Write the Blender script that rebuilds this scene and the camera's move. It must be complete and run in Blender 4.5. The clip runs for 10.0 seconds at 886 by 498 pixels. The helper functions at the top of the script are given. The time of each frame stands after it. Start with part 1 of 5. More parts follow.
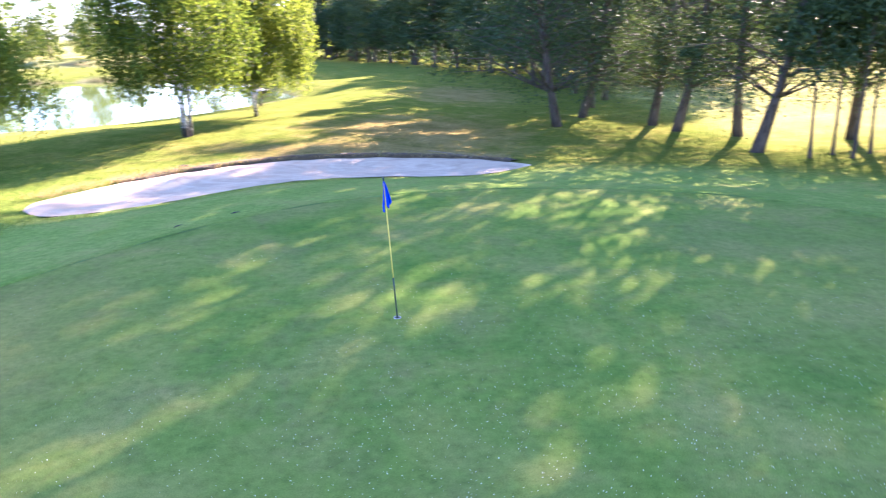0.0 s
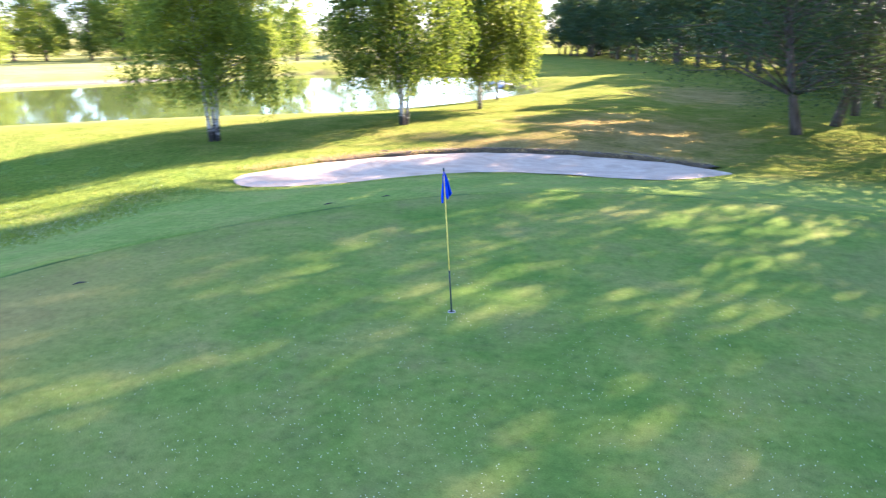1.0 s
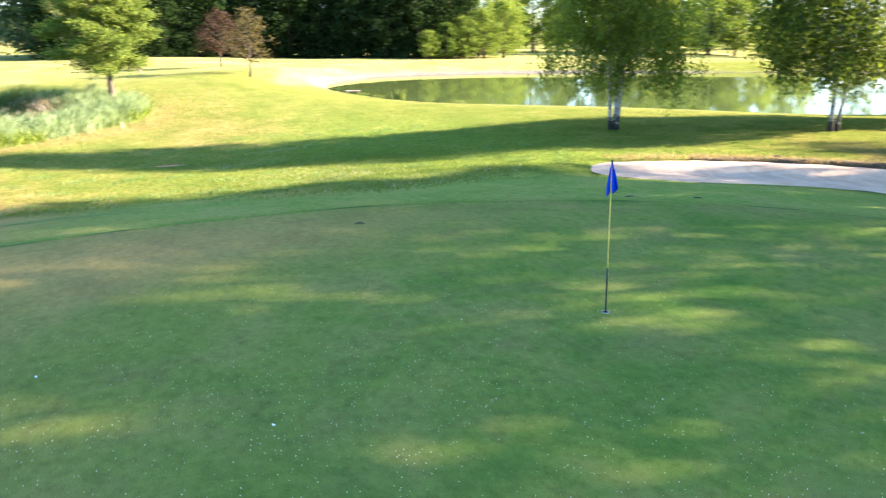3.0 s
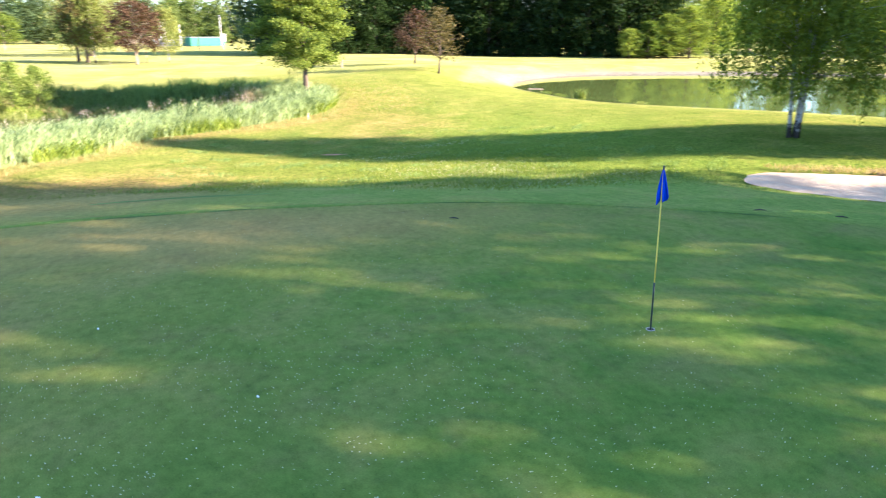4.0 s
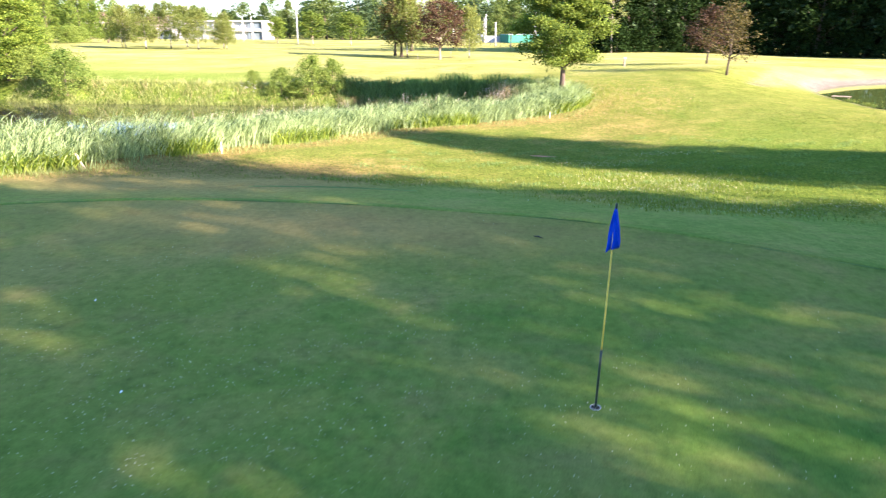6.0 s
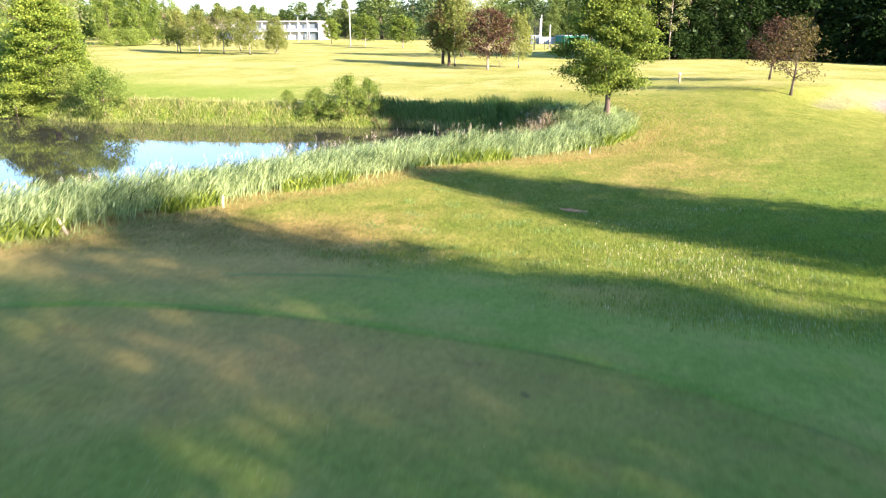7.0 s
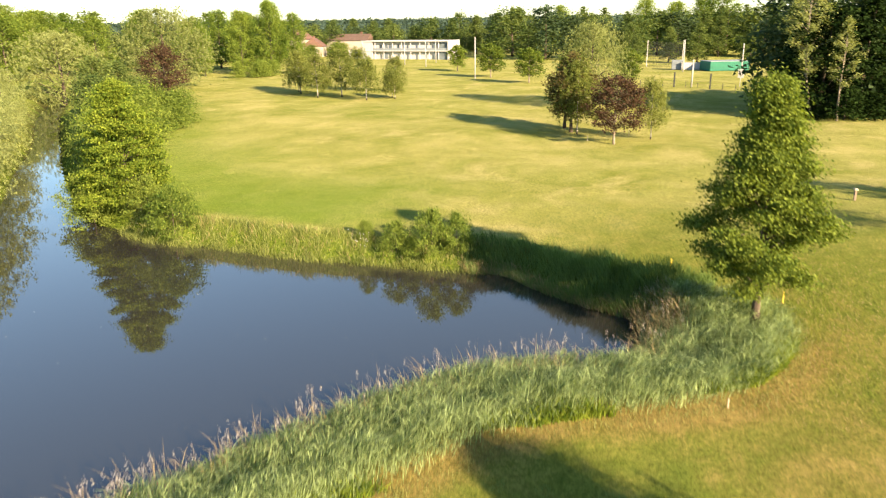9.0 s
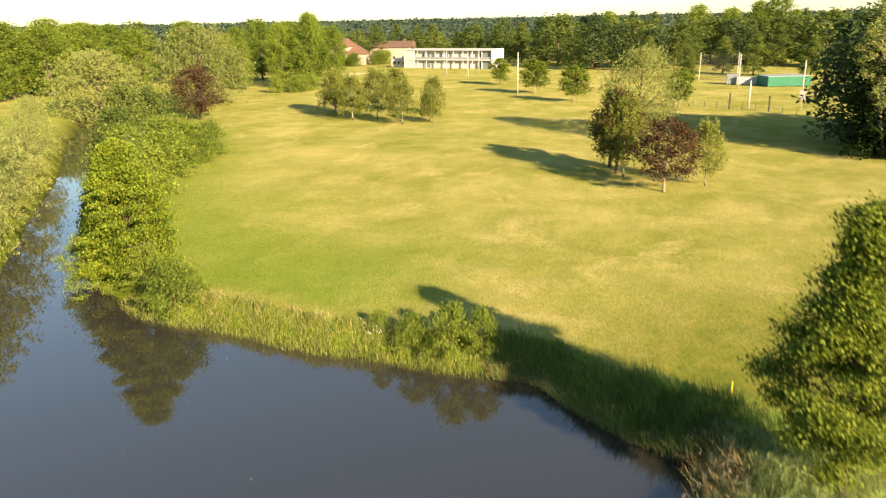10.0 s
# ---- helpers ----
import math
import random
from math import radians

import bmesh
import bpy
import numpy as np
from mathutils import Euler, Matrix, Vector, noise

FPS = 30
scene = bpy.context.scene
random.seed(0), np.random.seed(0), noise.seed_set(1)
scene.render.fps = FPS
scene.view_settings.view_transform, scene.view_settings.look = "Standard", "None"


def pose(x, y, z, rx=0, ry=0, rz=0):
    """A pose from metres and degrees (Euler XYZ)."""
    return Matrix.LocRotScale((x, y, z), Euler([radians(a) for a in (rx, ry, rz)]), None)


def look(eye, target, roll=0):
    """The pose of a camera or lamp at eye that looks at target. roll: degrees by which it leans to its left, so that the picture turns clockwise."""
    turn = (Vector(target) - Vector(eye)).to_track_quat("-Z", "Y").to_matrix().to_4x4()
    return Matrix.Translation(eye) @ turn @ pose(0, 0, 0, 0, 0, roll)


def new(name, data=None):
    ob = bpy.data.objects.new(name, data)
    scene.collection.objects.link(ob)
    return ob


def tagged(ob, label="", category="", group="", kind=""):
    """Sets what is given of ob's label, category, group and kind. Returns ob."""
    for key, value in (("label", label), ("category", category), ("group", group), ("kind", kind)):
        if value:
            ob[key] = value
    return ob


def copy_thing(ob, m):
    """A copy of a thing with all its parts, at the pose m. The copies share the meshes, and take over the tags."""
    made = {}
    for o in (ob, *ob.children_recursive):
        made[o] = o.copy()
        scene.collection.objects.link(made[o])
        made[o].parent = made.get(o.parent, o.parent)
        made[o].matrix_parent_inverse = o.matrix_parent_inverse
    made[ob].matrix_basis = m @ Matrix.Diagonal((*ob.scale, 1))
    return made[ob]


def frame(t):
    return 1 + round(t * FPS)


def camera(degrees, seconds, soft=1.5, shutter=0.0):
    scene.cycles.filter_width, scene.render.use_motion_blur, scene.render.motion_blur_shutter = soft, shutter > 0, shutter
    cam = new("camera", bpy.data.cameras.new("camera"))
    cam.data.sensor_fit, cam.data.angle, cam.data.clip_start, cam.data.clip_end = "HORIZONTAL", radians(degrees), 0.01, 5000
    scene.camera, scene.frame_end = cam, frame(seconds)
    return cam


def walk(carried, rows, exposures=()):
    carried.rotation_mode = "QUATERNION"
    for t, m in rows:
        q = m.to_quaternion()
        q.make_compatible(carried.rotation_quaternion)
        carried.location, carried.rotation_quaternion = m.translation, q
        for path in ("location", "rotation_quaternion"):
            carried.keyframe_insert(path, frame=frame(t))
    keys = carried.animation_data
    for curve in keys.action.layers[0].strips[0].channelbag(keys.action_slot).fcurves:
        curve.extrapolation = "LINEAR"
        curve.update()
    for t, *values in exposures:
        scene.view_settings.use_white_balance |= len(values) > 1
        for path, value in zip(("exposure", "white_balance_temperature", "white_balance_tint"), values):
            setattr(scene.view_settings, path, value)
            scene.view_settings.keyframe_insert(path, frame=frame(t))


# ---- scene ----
cam = camera(63.4, 10.0, 1.15, 0.45)
METRES, EYE, TILT, LEAN, TURN = 41.2, 4.135, -16.4, 0.9, 0.0
ROWS = [
    (0.0, 0.0, 0.0, 0.0, 0.0, 0.0, -0.0),
    (0.5, 0.0355, 0.0091, 0.0009, 10.27, -0.39, -3.26),
    (1.0, 0.0672, 0.0195, 0.0027, 20.04, -1.28, -6.19),
    (1.5, 0.0947, 0.0306, 0.0048, 29.87, -2.65, -8.88),
    (2.0, 0.1181, 0.044, 0.0082, 39.77, -4.49, -11.28),
    (2.5, 0.1376, 0.0611, 0.0127, 49.09, -6.54, -13.11),
    (4.0, 0.1727, 0.1271, 0.0312, 74.67, -13.27, -16.18),
    (4.5, 0.1759, 0.1558, 0.0391, 81.99, -15.36, -16.48),
    (5.0, 0.1744, 0.1851, 0.0471, 88.92, -17.34, -16.5),
    (5.5, 0.1676, 0.2108, 0.0547, 95.18, -19.2, -16.36),
    (6.8, 0.0897, 0.2437, 0.0919, 105.13, -22.32, -15.73),
    (7.0, 0.0676, 0.2395, 0.1065, 105.25, -22.43, -15.62),
    (7.5, 0.0028, 0.2279, 0.1501, 106.85, -22.92, -15.03),
    (8.0, -0.0714, 0.2071, 0.194, 109.99, -23.79, -14.59),
    (8.5, -0.151, 0.1831, 0.2362, 113.56, -24.73, -14.04),
    (9.0, -0.2352, 0.1548, 0.2766, 115.97, -25.37, -13.55),
    (9.5, -0.3168, 0.1241, 0.3108, 117.8, -25.86, -13.17),
    (10.0, -0.4073, 0.0831, 0.35, 119.58, -26.36, -12.81),
]
walk(cam, [(t, pose(0, 0, EYE, TILT, LEAN, TURN) @ pose(METRES * x, METRES * y, METRES * z, 90 + pitch, roll, yaw)) for t, x, y, z, yaw, pitch, roll in ROWS],
     [(0.0, 4.03, 4940, 38), (1.0, 3.93, 5090, 31), (2.5, 3.6, 5170, 18), (4.0, 3.42, 5110, 17), (5.0, 3.32, 5080, 19), (7.0, 2.97, 5180, 18), (8.5, 2.42, 5800, 8), (10.0, 2.2, 6980, 6)])

# world, sun and exposure
AZ, ELEV = 25.5, 22.0
world = bpy.data.worlds.new("sky")
scene.world = world
world.use_nodes = True
wn = world.node_tree.nodes
sky = wn.new("ShaderNodeTexSky")
sky.sky_type = "NISHITA"
sky.sun_disc = False
sky.sun_elevation, sky.sun_rotation = radians(ELEV), radians(AZ)
sky.air_density, sky.dust_density, sky.ozone_density = 1.0, 0.55, 1.5
wn["Background"].inputs["Strength"].default_value = 0.06
world.node_tree.links.new(sky.outputs["Color"], wn["Background"].inputs["Color"])
sun = new("sun", bpy.data.lights.new("sun", "SUN"))
sun.data.energy, sun.data.angle, sun.data.color = 5.0, radians(0.6), (1.0, 0.72, 0.45)
_s = Vector((math.sin(radians(AZ)) * math.cos(radians(ELEV)), math.cos(radians(AZ)) * math.cos(radians(ELEV)), math.sin(radians(ELEV))))
sun.matrix_world = look(_s * 200, (0, 0, 0))

# ---- materials ----


def mat(name, rough=0.8, spec=0.3):
    m = bpy.data.materials.new(name)
    m.use_nodes = True
    b = m.node_tree.nodes["Principled BSDF"]
    b.inputs["Roughness"].default_value = rough
    b.inputs["Specular IOR Level"].default_value = spec
    return m, m.node_tree.nodes, m.node_tree.links, b


def ramp(nt, fac, stops):
    r = nt.nodes.new("ShaderNodeValToRGB")
    e = r.color_ramp.elements
    while len(e) < len(stops):
        e.new(0.5)
    for el, (p, c) in zip(e, stops):
        el.position, el.color = p, (*c, 1)
    nt.links.new(fac, r.inputs["Fac"])
    return r.outputs["Color"]


def noise_tex(nt, scale, detail=3, rough=0.55, vec=None, dist=0.0):
    n = nt.nodes.new("ShaderNodeTexNoise")
    n.inputs["Scale"].default_value, n.inputs["Detail"].default_value = scale, detail
    n.inputs["Roughness"].default_value, n.inputs["Distortion"].default_value = rough, dist
    if vec is None:
        tc = nt.nodes.new("ShaderNodeTexCoord")
        vec = tc.outputs["Object"]
    nt.links.new(vec, n.inputs["Vector"])
    return n.outputs["Fac"]


def mix(nt, fac, a, b, kind="MIX"):
    n = nt.nodes.new("ShaderNodeMix")
    n.data_type, n.blend_type = "RGBA", kind
    for sock, v in ((n.inputs[0], fac), (n.inputs[6], a), (n.inputs[7], b)):
        if isinstance(v, bpy.types.NodeSocket):
            nt.links.new(v, sock)
        elif isinstance(v, tuple):
            sock.default_value = (*v, 1)
        else:
            sock.default_value = v
    return n.outputs[2]


def maths(nt, op, a, b=0.0, clamp=False):
    n = nt.nodes.new("ShaderNodeMath")
    n.operation, n.use_clamp = op, clamp
    for sock, v in zip(n.inputs, (a, b)):
        if isinstance(v, bpy.types.NodeSocket):
            nt.links.new(v, sock)
        else:
            sock.default_value = v
    return n.outputs[0]


def bump(nt, b, height, strength, dist):
    n = nt.nodes.new("ShaderNodeBump")
    n.inputs["Strength"].default_value, n.inputs["Distance"].default_value = strength, dist
    nt.links.new(height, n.inputs["Height"])
    nt.links.new(n.outputs["Normal"], b.inputs["Normal"])


def plain(name, colour, rough=0.7, metal=0.0, vary=0.25, scale=6.0, bumps=0.0, spec=0.3):
    """A painted or solid surface with soft stains and grain."""
    m, n, l, b = mat(name, rough, spec)
    nt = m.node_tree
    f = noise_tex(nt, scale, 5, 0.65)
    lo = tuple(c * (1 - vary) for c in colour)
    hi = tuple(min(1, c * (1 + vary * 0.6)) for c in colour)
    l.new(ramp(nt, f, [(0.3, lo), (0.7, hi)]), b.inputs["Base Color"])
    b.inputs["Metallic"].default_value = metal
    if bumps:
        bump(nt, b, noise_tex(nt, scale * 6, 4), bumps, 0.01)
    return m


def leaf_mat(name, dark, light, through_share=0.4, rough=0.75, patch=0.35, share=0.5, gloss=0.12):
    """Leaves: a diffuse, slightly glossy face that lets light through."""
    m, n, l, b = mat(name, rough, gloss)
    nt = m.node_tree
    geo = n.new("ShaderNodeNewGeometry")
    oi = n.new("ShaderNodeObjectInfo")
    big = noise_tex(nt, patch, 2)
    f = maths(nt, "ADD", maths(nt, "MULTIPLY", geo.outputs["Random Per Island"], 0.55), maths(nt, "MULTIPLY", maths(nt, "SUBTRACT", big, 0.5 - 0.25 / share), share))
    f = maths(nt, "ADD", f, maths(nt, "MULTIPLY", maths(nt, "SUBTRACT", oi.outputs["Random"], 0.5), 0.35), True)
    c = ramp(nt, f, [(0.15, dark), (0.85, light)])
    l.new(c, b.inputs["Base Color"])
    tr = n.new("ShaderNodeBsdfTranslucent")
    l.new(mix(nt, 1.0, c, (1.5, 1.45, 0.6), "MULTIPLY"), tr.inputs["Color"])
    mx = n.new("ShaderNodeMixShader")
    mx.inputs[0].default_value = through_share
    l.new(b.outputs[0], mx.inputs[1])
    l.new(tr.outputs[0], mx.inputs[2])
    l.new(mx.outputs[0], n["Material Output"].inputs["Surface"])
    return m


def bark_mat(name, dark, light, scale=5.0):
    m, n, l, b = mat(name, 0.9, 0.15)
    nt = m.node_tree
    tc = n.new("ShaderNodeTexCoord")
    mp = n.new("ShaderNodeMapping")
    mp.inputs["Scale"].default_value = (1, 1, 0.25)
    l.new(tc.outputs["Object"], mp.inputs["Vector"])
    f = noise_tex(nt, scale, 6, 0.7, mp.outputs["Vector"], 0.6)
    l.new(ramp(nt, f, [(0.35, dark), (0.65, light)]), b.inputs["Base Color"])
    bump(nt, b, f, 0.7, 0.04)
    return m


def birch_bark():
    m, n, l, b = mat("birch_bark", 0.7, 0.25)
    nt = m.node_tree
    tc = n.new("ShaderNodeTexCoord")
    mp = n.new("ShaderNodeMapping")
    mp.inputs["Scale"].default_value = (1.2, 1.2, 3.5)
    l.new(tc.outputs["Object"], mp.inputs["Vector"])
    f = noise_tex(nt, 2.2, 5, 0.7, mp.outputs["Vector"])
    sep = n.new("ShaderNodeSeparateXYZ")
    l.new(tc.outputs["Object"], sep.inputs[0])
    foot = maths(nt, "MULTIPLY", maths(nt, "SUBTRACT", 0.7, sep.outputs["Z"]), 0.35)
    f2 = maths(nt, "SUBTRACT", f, maths(nt, "MAXIMUM", foot, 0.0))
    l.new(ramp(nt, f2, [(0.38, (0.04, 0.036, 0.032)), (0.5, (0.36, 0.34, 0.31)), (0.8, (0.52, 0.5, 0.46))]), b.inputs["Base Color"])
    bump(nt, b, f, 0.4, 0.02)
    return m


def ground_mat():
    """Turf: mown lawn, rough, dry patches, the putting green and bare shore, chosen by the zone attributes."""
    m, n, l, b = mat("turf", 0.95, 0.0)
    nt = m.node_tree
    at = n.new("ShaderNodeAttribute")
    at.attribute_name = "zone"
    sep = n.new("ShaderNodeSeparateColor")
    l.new(at.outputs["Color"], sep.inputs[0])
    at2 = n.new("ShaderNodeAttribute")
    at2.attribute_name = "zone_b"
    sep2 = n.new("ShaderNodeSeparateColor")
    l.new(at2.outputs["Color"], sep2.inputs[0])
    n1 = noise_tex(nt, 0.11, 6, 0.68, dist=0.2)
    n2 = noise_tex(nt, 0.6, 7, 0.72, dist=0.3)
    n3 = noise_tex(nt, 5.5, 6, 0.75)
    n4 = noise_tex(nt, 55.0, 2, 0.6)
    lawn = ramp(nt, n2, [(0.28, (0.088, 0.134, 0.021)), (0.5, (0.152, 0.176, 0.037)), (0.72, (0.24, 0.222, 0.068))])
    field = ramp(nt, n1, [(0.34, (0.2, 0.22, 0.06)), (0.5, (0.3, 0.305, 0.115)), (0.64, (0.41, 0.38, 0.185))])
    field = mix(nt, 0.28, field, lawn)
    tcf = n.new("ShaderNodeTexCoord")
    mpf = n.new("ShaderNodeMapping")
    mpf.inputs["Location"].default_value = (78, 40, 0)
    l.new(tcf.outputs["Object"], mpf.inputs["Vector"])
    wv = n.new("ShaderNodeTexWave")
    wv.wave_type, wv.rings_direction = "RINGS", "Z"
    wv.inputs["Scale"].default_value, wv.inputs["Distortion"].default_value = 0.055, 5.0
    wv.inputs["Detail"].default_value, wv.inputs["Detail Scale"].default_value = 3.0, 0.35
    l.new(mpf.outputs["Vector"], wv.inputs["Vector"])
    field = mix(nt, maths(nt, "MULTIPLY", wv.outputs["Fac"], 0.2), field, (0.19, 0.22, 0.045))
    worn = maths(nt, "MULTIPLY", maths(nt, "SUBTRACT", noise_tex(nt, 0.16, 6, 0.72, dist=0.6), 0.52), 6.0, True)
    field = mix(nt, maths(nt, "MULTIPLY", worn, 0.6), field, (0.45, 0.395, 0.22))
    broad = maths(nt, "MULTIPLY", maths(nt, "SUBTRACT", noise_tex(nt, 0.045, 5, 0.6, dist=0.8), 0.47), 5.0, True)
    field = mix(nt, maths(nt, "MULTIPLY", broad, 0.35), field, (0.45, 0.4, 0.21))
    dry = ramp(nt, n2, [(0.3, (0.175, 0.138, 0.05)), (0.55, (0.275, 0.216, 0.09)), (0.75, (0.35, 0.277, 0.135))])
    c = mix(nt, sep2.outputs["Red"], lawn, field)
    c = mix(nt, at2.outputs["Alpha"], c, mix(nt, 0.35, (0.15, 0.252, 0.038), lawn))
    soft = maths(nt, "MULTIPLY", maths(nt, "SUBTRACT", maths(nt, "ADD", sep.outputs["Green"], maths(nt, "MULTIPLY", n2, 0.9)), 0.72), 2.0, True)
    c = mix(nt, soft, c, dry)
    putt = ramp(nt, noise_tex(nt, 0.45, 4, 0.6, dist=0.4), [(0.3, (0.09, 0.16, 0.03)), (0.5, (0.14, 0.195, 0.042)), (0.7, (0.218, 0.22, 0.07))])
    patch = maths(nt, "MULTIPLY", maths(nt, "SUBTRACT", noise_tex(nt, 0.8, 6, 0.7, dist=0.5), 0.5), 4.0, True)
    putt = mix(nt, maths(nt, "MULTIPLY", patch, 0.5), putt, (0.175, 0.14, 0.072))
    dark = maths(nt, "MULTIPLY", maths(nt, "SUBTRACT", noise_tex(nt, 2.6, 5, 0.7), 0.54), 5.0, True)
    putt = mix(nt, maths(nt, "MULTIPLY", dark, 0.45), putt, (0.04, 0.09, 0.022))
    large = maths(nt, "MULTIPLY", maths(nt, "SUBTRACT", noise_tex(nt, 0.22, 4, 0.65, dist=0.7), 0.5), 5.0, True)
    putt = mix(nt, maths(nt, "MULTIPLY", large, 0.35), putt, (0.165, 0.16, 0.07))
    pdry = mix(nt, maths(nt, "MULTIPLY", sep.outputs["Green"], 0.85), putt, mix(nt, patch, (0.33, 0.235, 0.095), (0.25, 0.165, 0.07)))
    c = mix(nt, sep.outputs["Red"], c, pdry)
    apron = ramp(nt, n2, [(0.3, (0.15, 0.235, 0.05)), (0.5, (0.225, 0.295, 0.075)), (0.7, (0.33, 0.315, 0.115))])
    c = mix(nt, maths(nt, "MULTIPLY", at.outputs["Alpha"], 0.6), c, apron)
    long = ramp(nt, n3, [(0.3, (0.05, 0.1, 0.012)), (0.7, (0.16, 0.2, 0.035))])
    c = mix(nt, sep2.outputs["Green"], c, long)
    mud = ramp(nt, n2, [(0.3, (0.14, 0.125, 0.135)), (0.7, (0.23, 0.205, 0.22))])
    c = mix(nt, sep.outputs["Blue"], c, mud)
    bed = ramp(nt, n2, [(0.3, (0.025, 0.022, 0.014)), (0.7, (0.05, 0.042, 0.028))])
    c = mix(nt, sep2.outputs["Blue"], c, bed)
    grain = ramp(nt, maths(nt, "ADD", maths(nt, "MULTIPLY", n3, 0.6), maths(nt, "MULTIPLY", n4, 0.4)), [(0.34, (0.42, 0.47, 0.4)), (0.5, (0.95, 0.95, 0.95)), (0.66, (1.42, 1.36, 1.42))])
    c = mix(nt, maths(nt, "SUBTRACT", 1.0, maths(nt, "MULTIPLY", sep.outputs["Red"], 0.4)), c, mix(nt, 1.0, c, grain, "MULTIPLY"))
    tuft = ramp(nt, noise_tex(nt, 12.0, 6, 0.85), [(0.38, (0.42, 0.5, 0.38)), (0.5, (1.0, 1.0, 1.0)), (0.62, (1.6, 1.48, 1.3))])
    c = mix(nt, maths(nt, "SUBTRACT", 0.85, maths(nt, "MULTIPLY", sep.outputs["Red"], 0.72)), c, mix(nt, 1.0, c, tuft, "MULTIPLY"))
    l.new(mix(nt, 1.0, c, (0.84, 0.85, 0.66), "MULTIPLY"), b.inputs["Base Color"])
    b.inputs["Sheen Roughness"].default_value = 0.45
    l.new(maths(nt, "ADD", 0.03, maths(nt, "MULTIPLY", sep.outputs["Red"], 0.04)), b.inputs["Sheen Weight"])
    l.new(mix(nt, 0.35, mix(nt, 1.0, c, (2.0, 2.0, 2.0), "MULTIPLY"), (0.5, 0.55, 0.35)), b.inputs["Sheen Tint"])
    h = maths(nt, "ADD", maths(nt, "MULTIPLY", n3, 0.7), maths(nt, "MULTIPLY", n4, 0.5))
    bump(nt, b, h, 0.8, 0.09)
    l.new(maths(nt, "SUBTRACT", 0.85, maths(nt, "MULTIPLY", sep.outputs["Red"], 0.65)), n["Bump"].inputs["Strength"])
    return m


def water_mat(name, colour, ripple, spec=0.5, ior=1.333):
    m, n, l, b = mat(name, 0.03, spec)
    nt = m.node_tree
    b.inputs["Base Color"].default_value = (*colour, 1)
    b.inputs["IOR"].default_value = ior
    tc = n.new("ShaderNodeTexCoord")
    h = maths(nt, "ADD", noise_tex(nt, 0.5, 3, 0.6, tc.outputs["Object"]), maths(nt, "MULTIPLY", noise_tex(nt, 4.0, 2, 0.5, tc.outputs["Object"]), 0.25))
    bump(nt, b, h, ripple, 0.02)
    return m


def sand_mat():
    m, n, l, b = mat("bunker_sand", 0.95, 0.1)
    nt = m.node_tree
    tc = n.new("ShaderNodeTexCoord")
    mp = n.new("ShaderNodeMapping")
    mp.inputs["Rotation"].default_value = (0, 0, 0.6)
    mp.inputs["Scale"].default_value = (1, 2.0, 1)
    l.new(tc.outputs["Object"], mp.inputs["Vector"])
    a = noise_tex(nt, 0.7, 5, 0.65, mp.outputs["Vector"], 1.6)
    g = noise_tex(nt, 40.0, 2)
    f = maths(nt, "ADD", maths(nt, "MULTIPLY", a, 0.8), maths(nt, "MULTIPLY", g, 0.2))
    l.new(ramp(nt, f, [(0.34, (0.36, 0.268, 0.165)), (0.5, (0.45, 0.342, 0.215)), (0.66, (0.53, 0.42, 0.27))]), b.inputs["Base Color"])
    bump(nt, b, f, 0.7, 0.06)
    return m


TURF = ground_mat()
SAND = sand_mat()
STREAM = water_mat("stream_water", (0.0225, 0.0225, 0.02), 0.06, 0.9, 1.6)
POND = water_mat("pond_water", (0.07, 0.1, 0.025), 0.10)
BARK = bark_mat("bark", (0.035, 0.027, 0.02), (0.13, 0.105, 0.08))
PALE_BARK = bark_mat("pale_bark", (0.12, 0.1, 0.075), (0.34, 0.3, 0.23))
BIRCH = birch_bark()
L_OAK = leaf_mat("oak_leaf", (0.03, 0.062, 0.01), (0.19, 0.245, 0.036), 0.36)
L_BIRCH = leaf_mat("birch_leaf", (0.045, 0.08, 0.012), (0.18, 0.23, 0.032), 0.47)
L_DARK = leaf_mat("wood_leaf", (0.022, 0.044, 0.02), (0.07, 0.105, 0.042), 0.3)
# Near-black tones hold the shade inside the dense wood.
L_WOOD = leaf_mat("wood_leaf_with_shade", (0.004, 0.011, 0.003), (0.023, 0.043, 0.01), 0.15, 0.8, 0.25, 0.9, 0.02)
L_ALDER = leaf_mat("alder_leaf", (0.07, 0.12, 0.014), (0.325, 0.39, 0.05), 0.42)
L_WILLOW = leaf_mat("willow_leaf", (0.12, 0.152, 0.052), (0.28, 0.315, 0.115), 0.36)
L_PURPLE = leaf_mat("purple_leaf", (0.028, 0.018, 0.012), (0.088, 0.055, 0.032), 0.28)
L_RUST = leaf_mat("rust_leaf", (0.045, 0.042, 0.016), (0.12, 0.1, 0.036), 0.3)
L_COPPER = leaf_mat("copper_leaf", (0.045, 0.045, 0.018), (0.14, 0.115, 0.04), 0.35)
L_YOUNG = leaf_mat("young_birch_leaf", (0.085, 0.115, 0.022), (0.21, 0.235, 0.06), 0.35)
L_FAR = leaf_mat("far_leaf", (0.042, 0.074, 0.02), (0.14, 0.18, 0.045), 0.36)
L_BANK = leaf_mat("bank_grass_blade", (0.045, 0.08, 0.014), (0.19, 0.22, 0.06), 0.35)
L_SHRUB = leaf_mat("shrub_leaf", (0.06, 0.105, 0.016), (0.22, 0.275, 0.05), 0.4)
# The bluish tint carries the haze of distance in the leaf colour.
L_FOREST = leaf_mat("far_forest_leaf_hazed", (0.02, 0.038, 0.032), (0.042, 0.068, 0.052), 0.2)
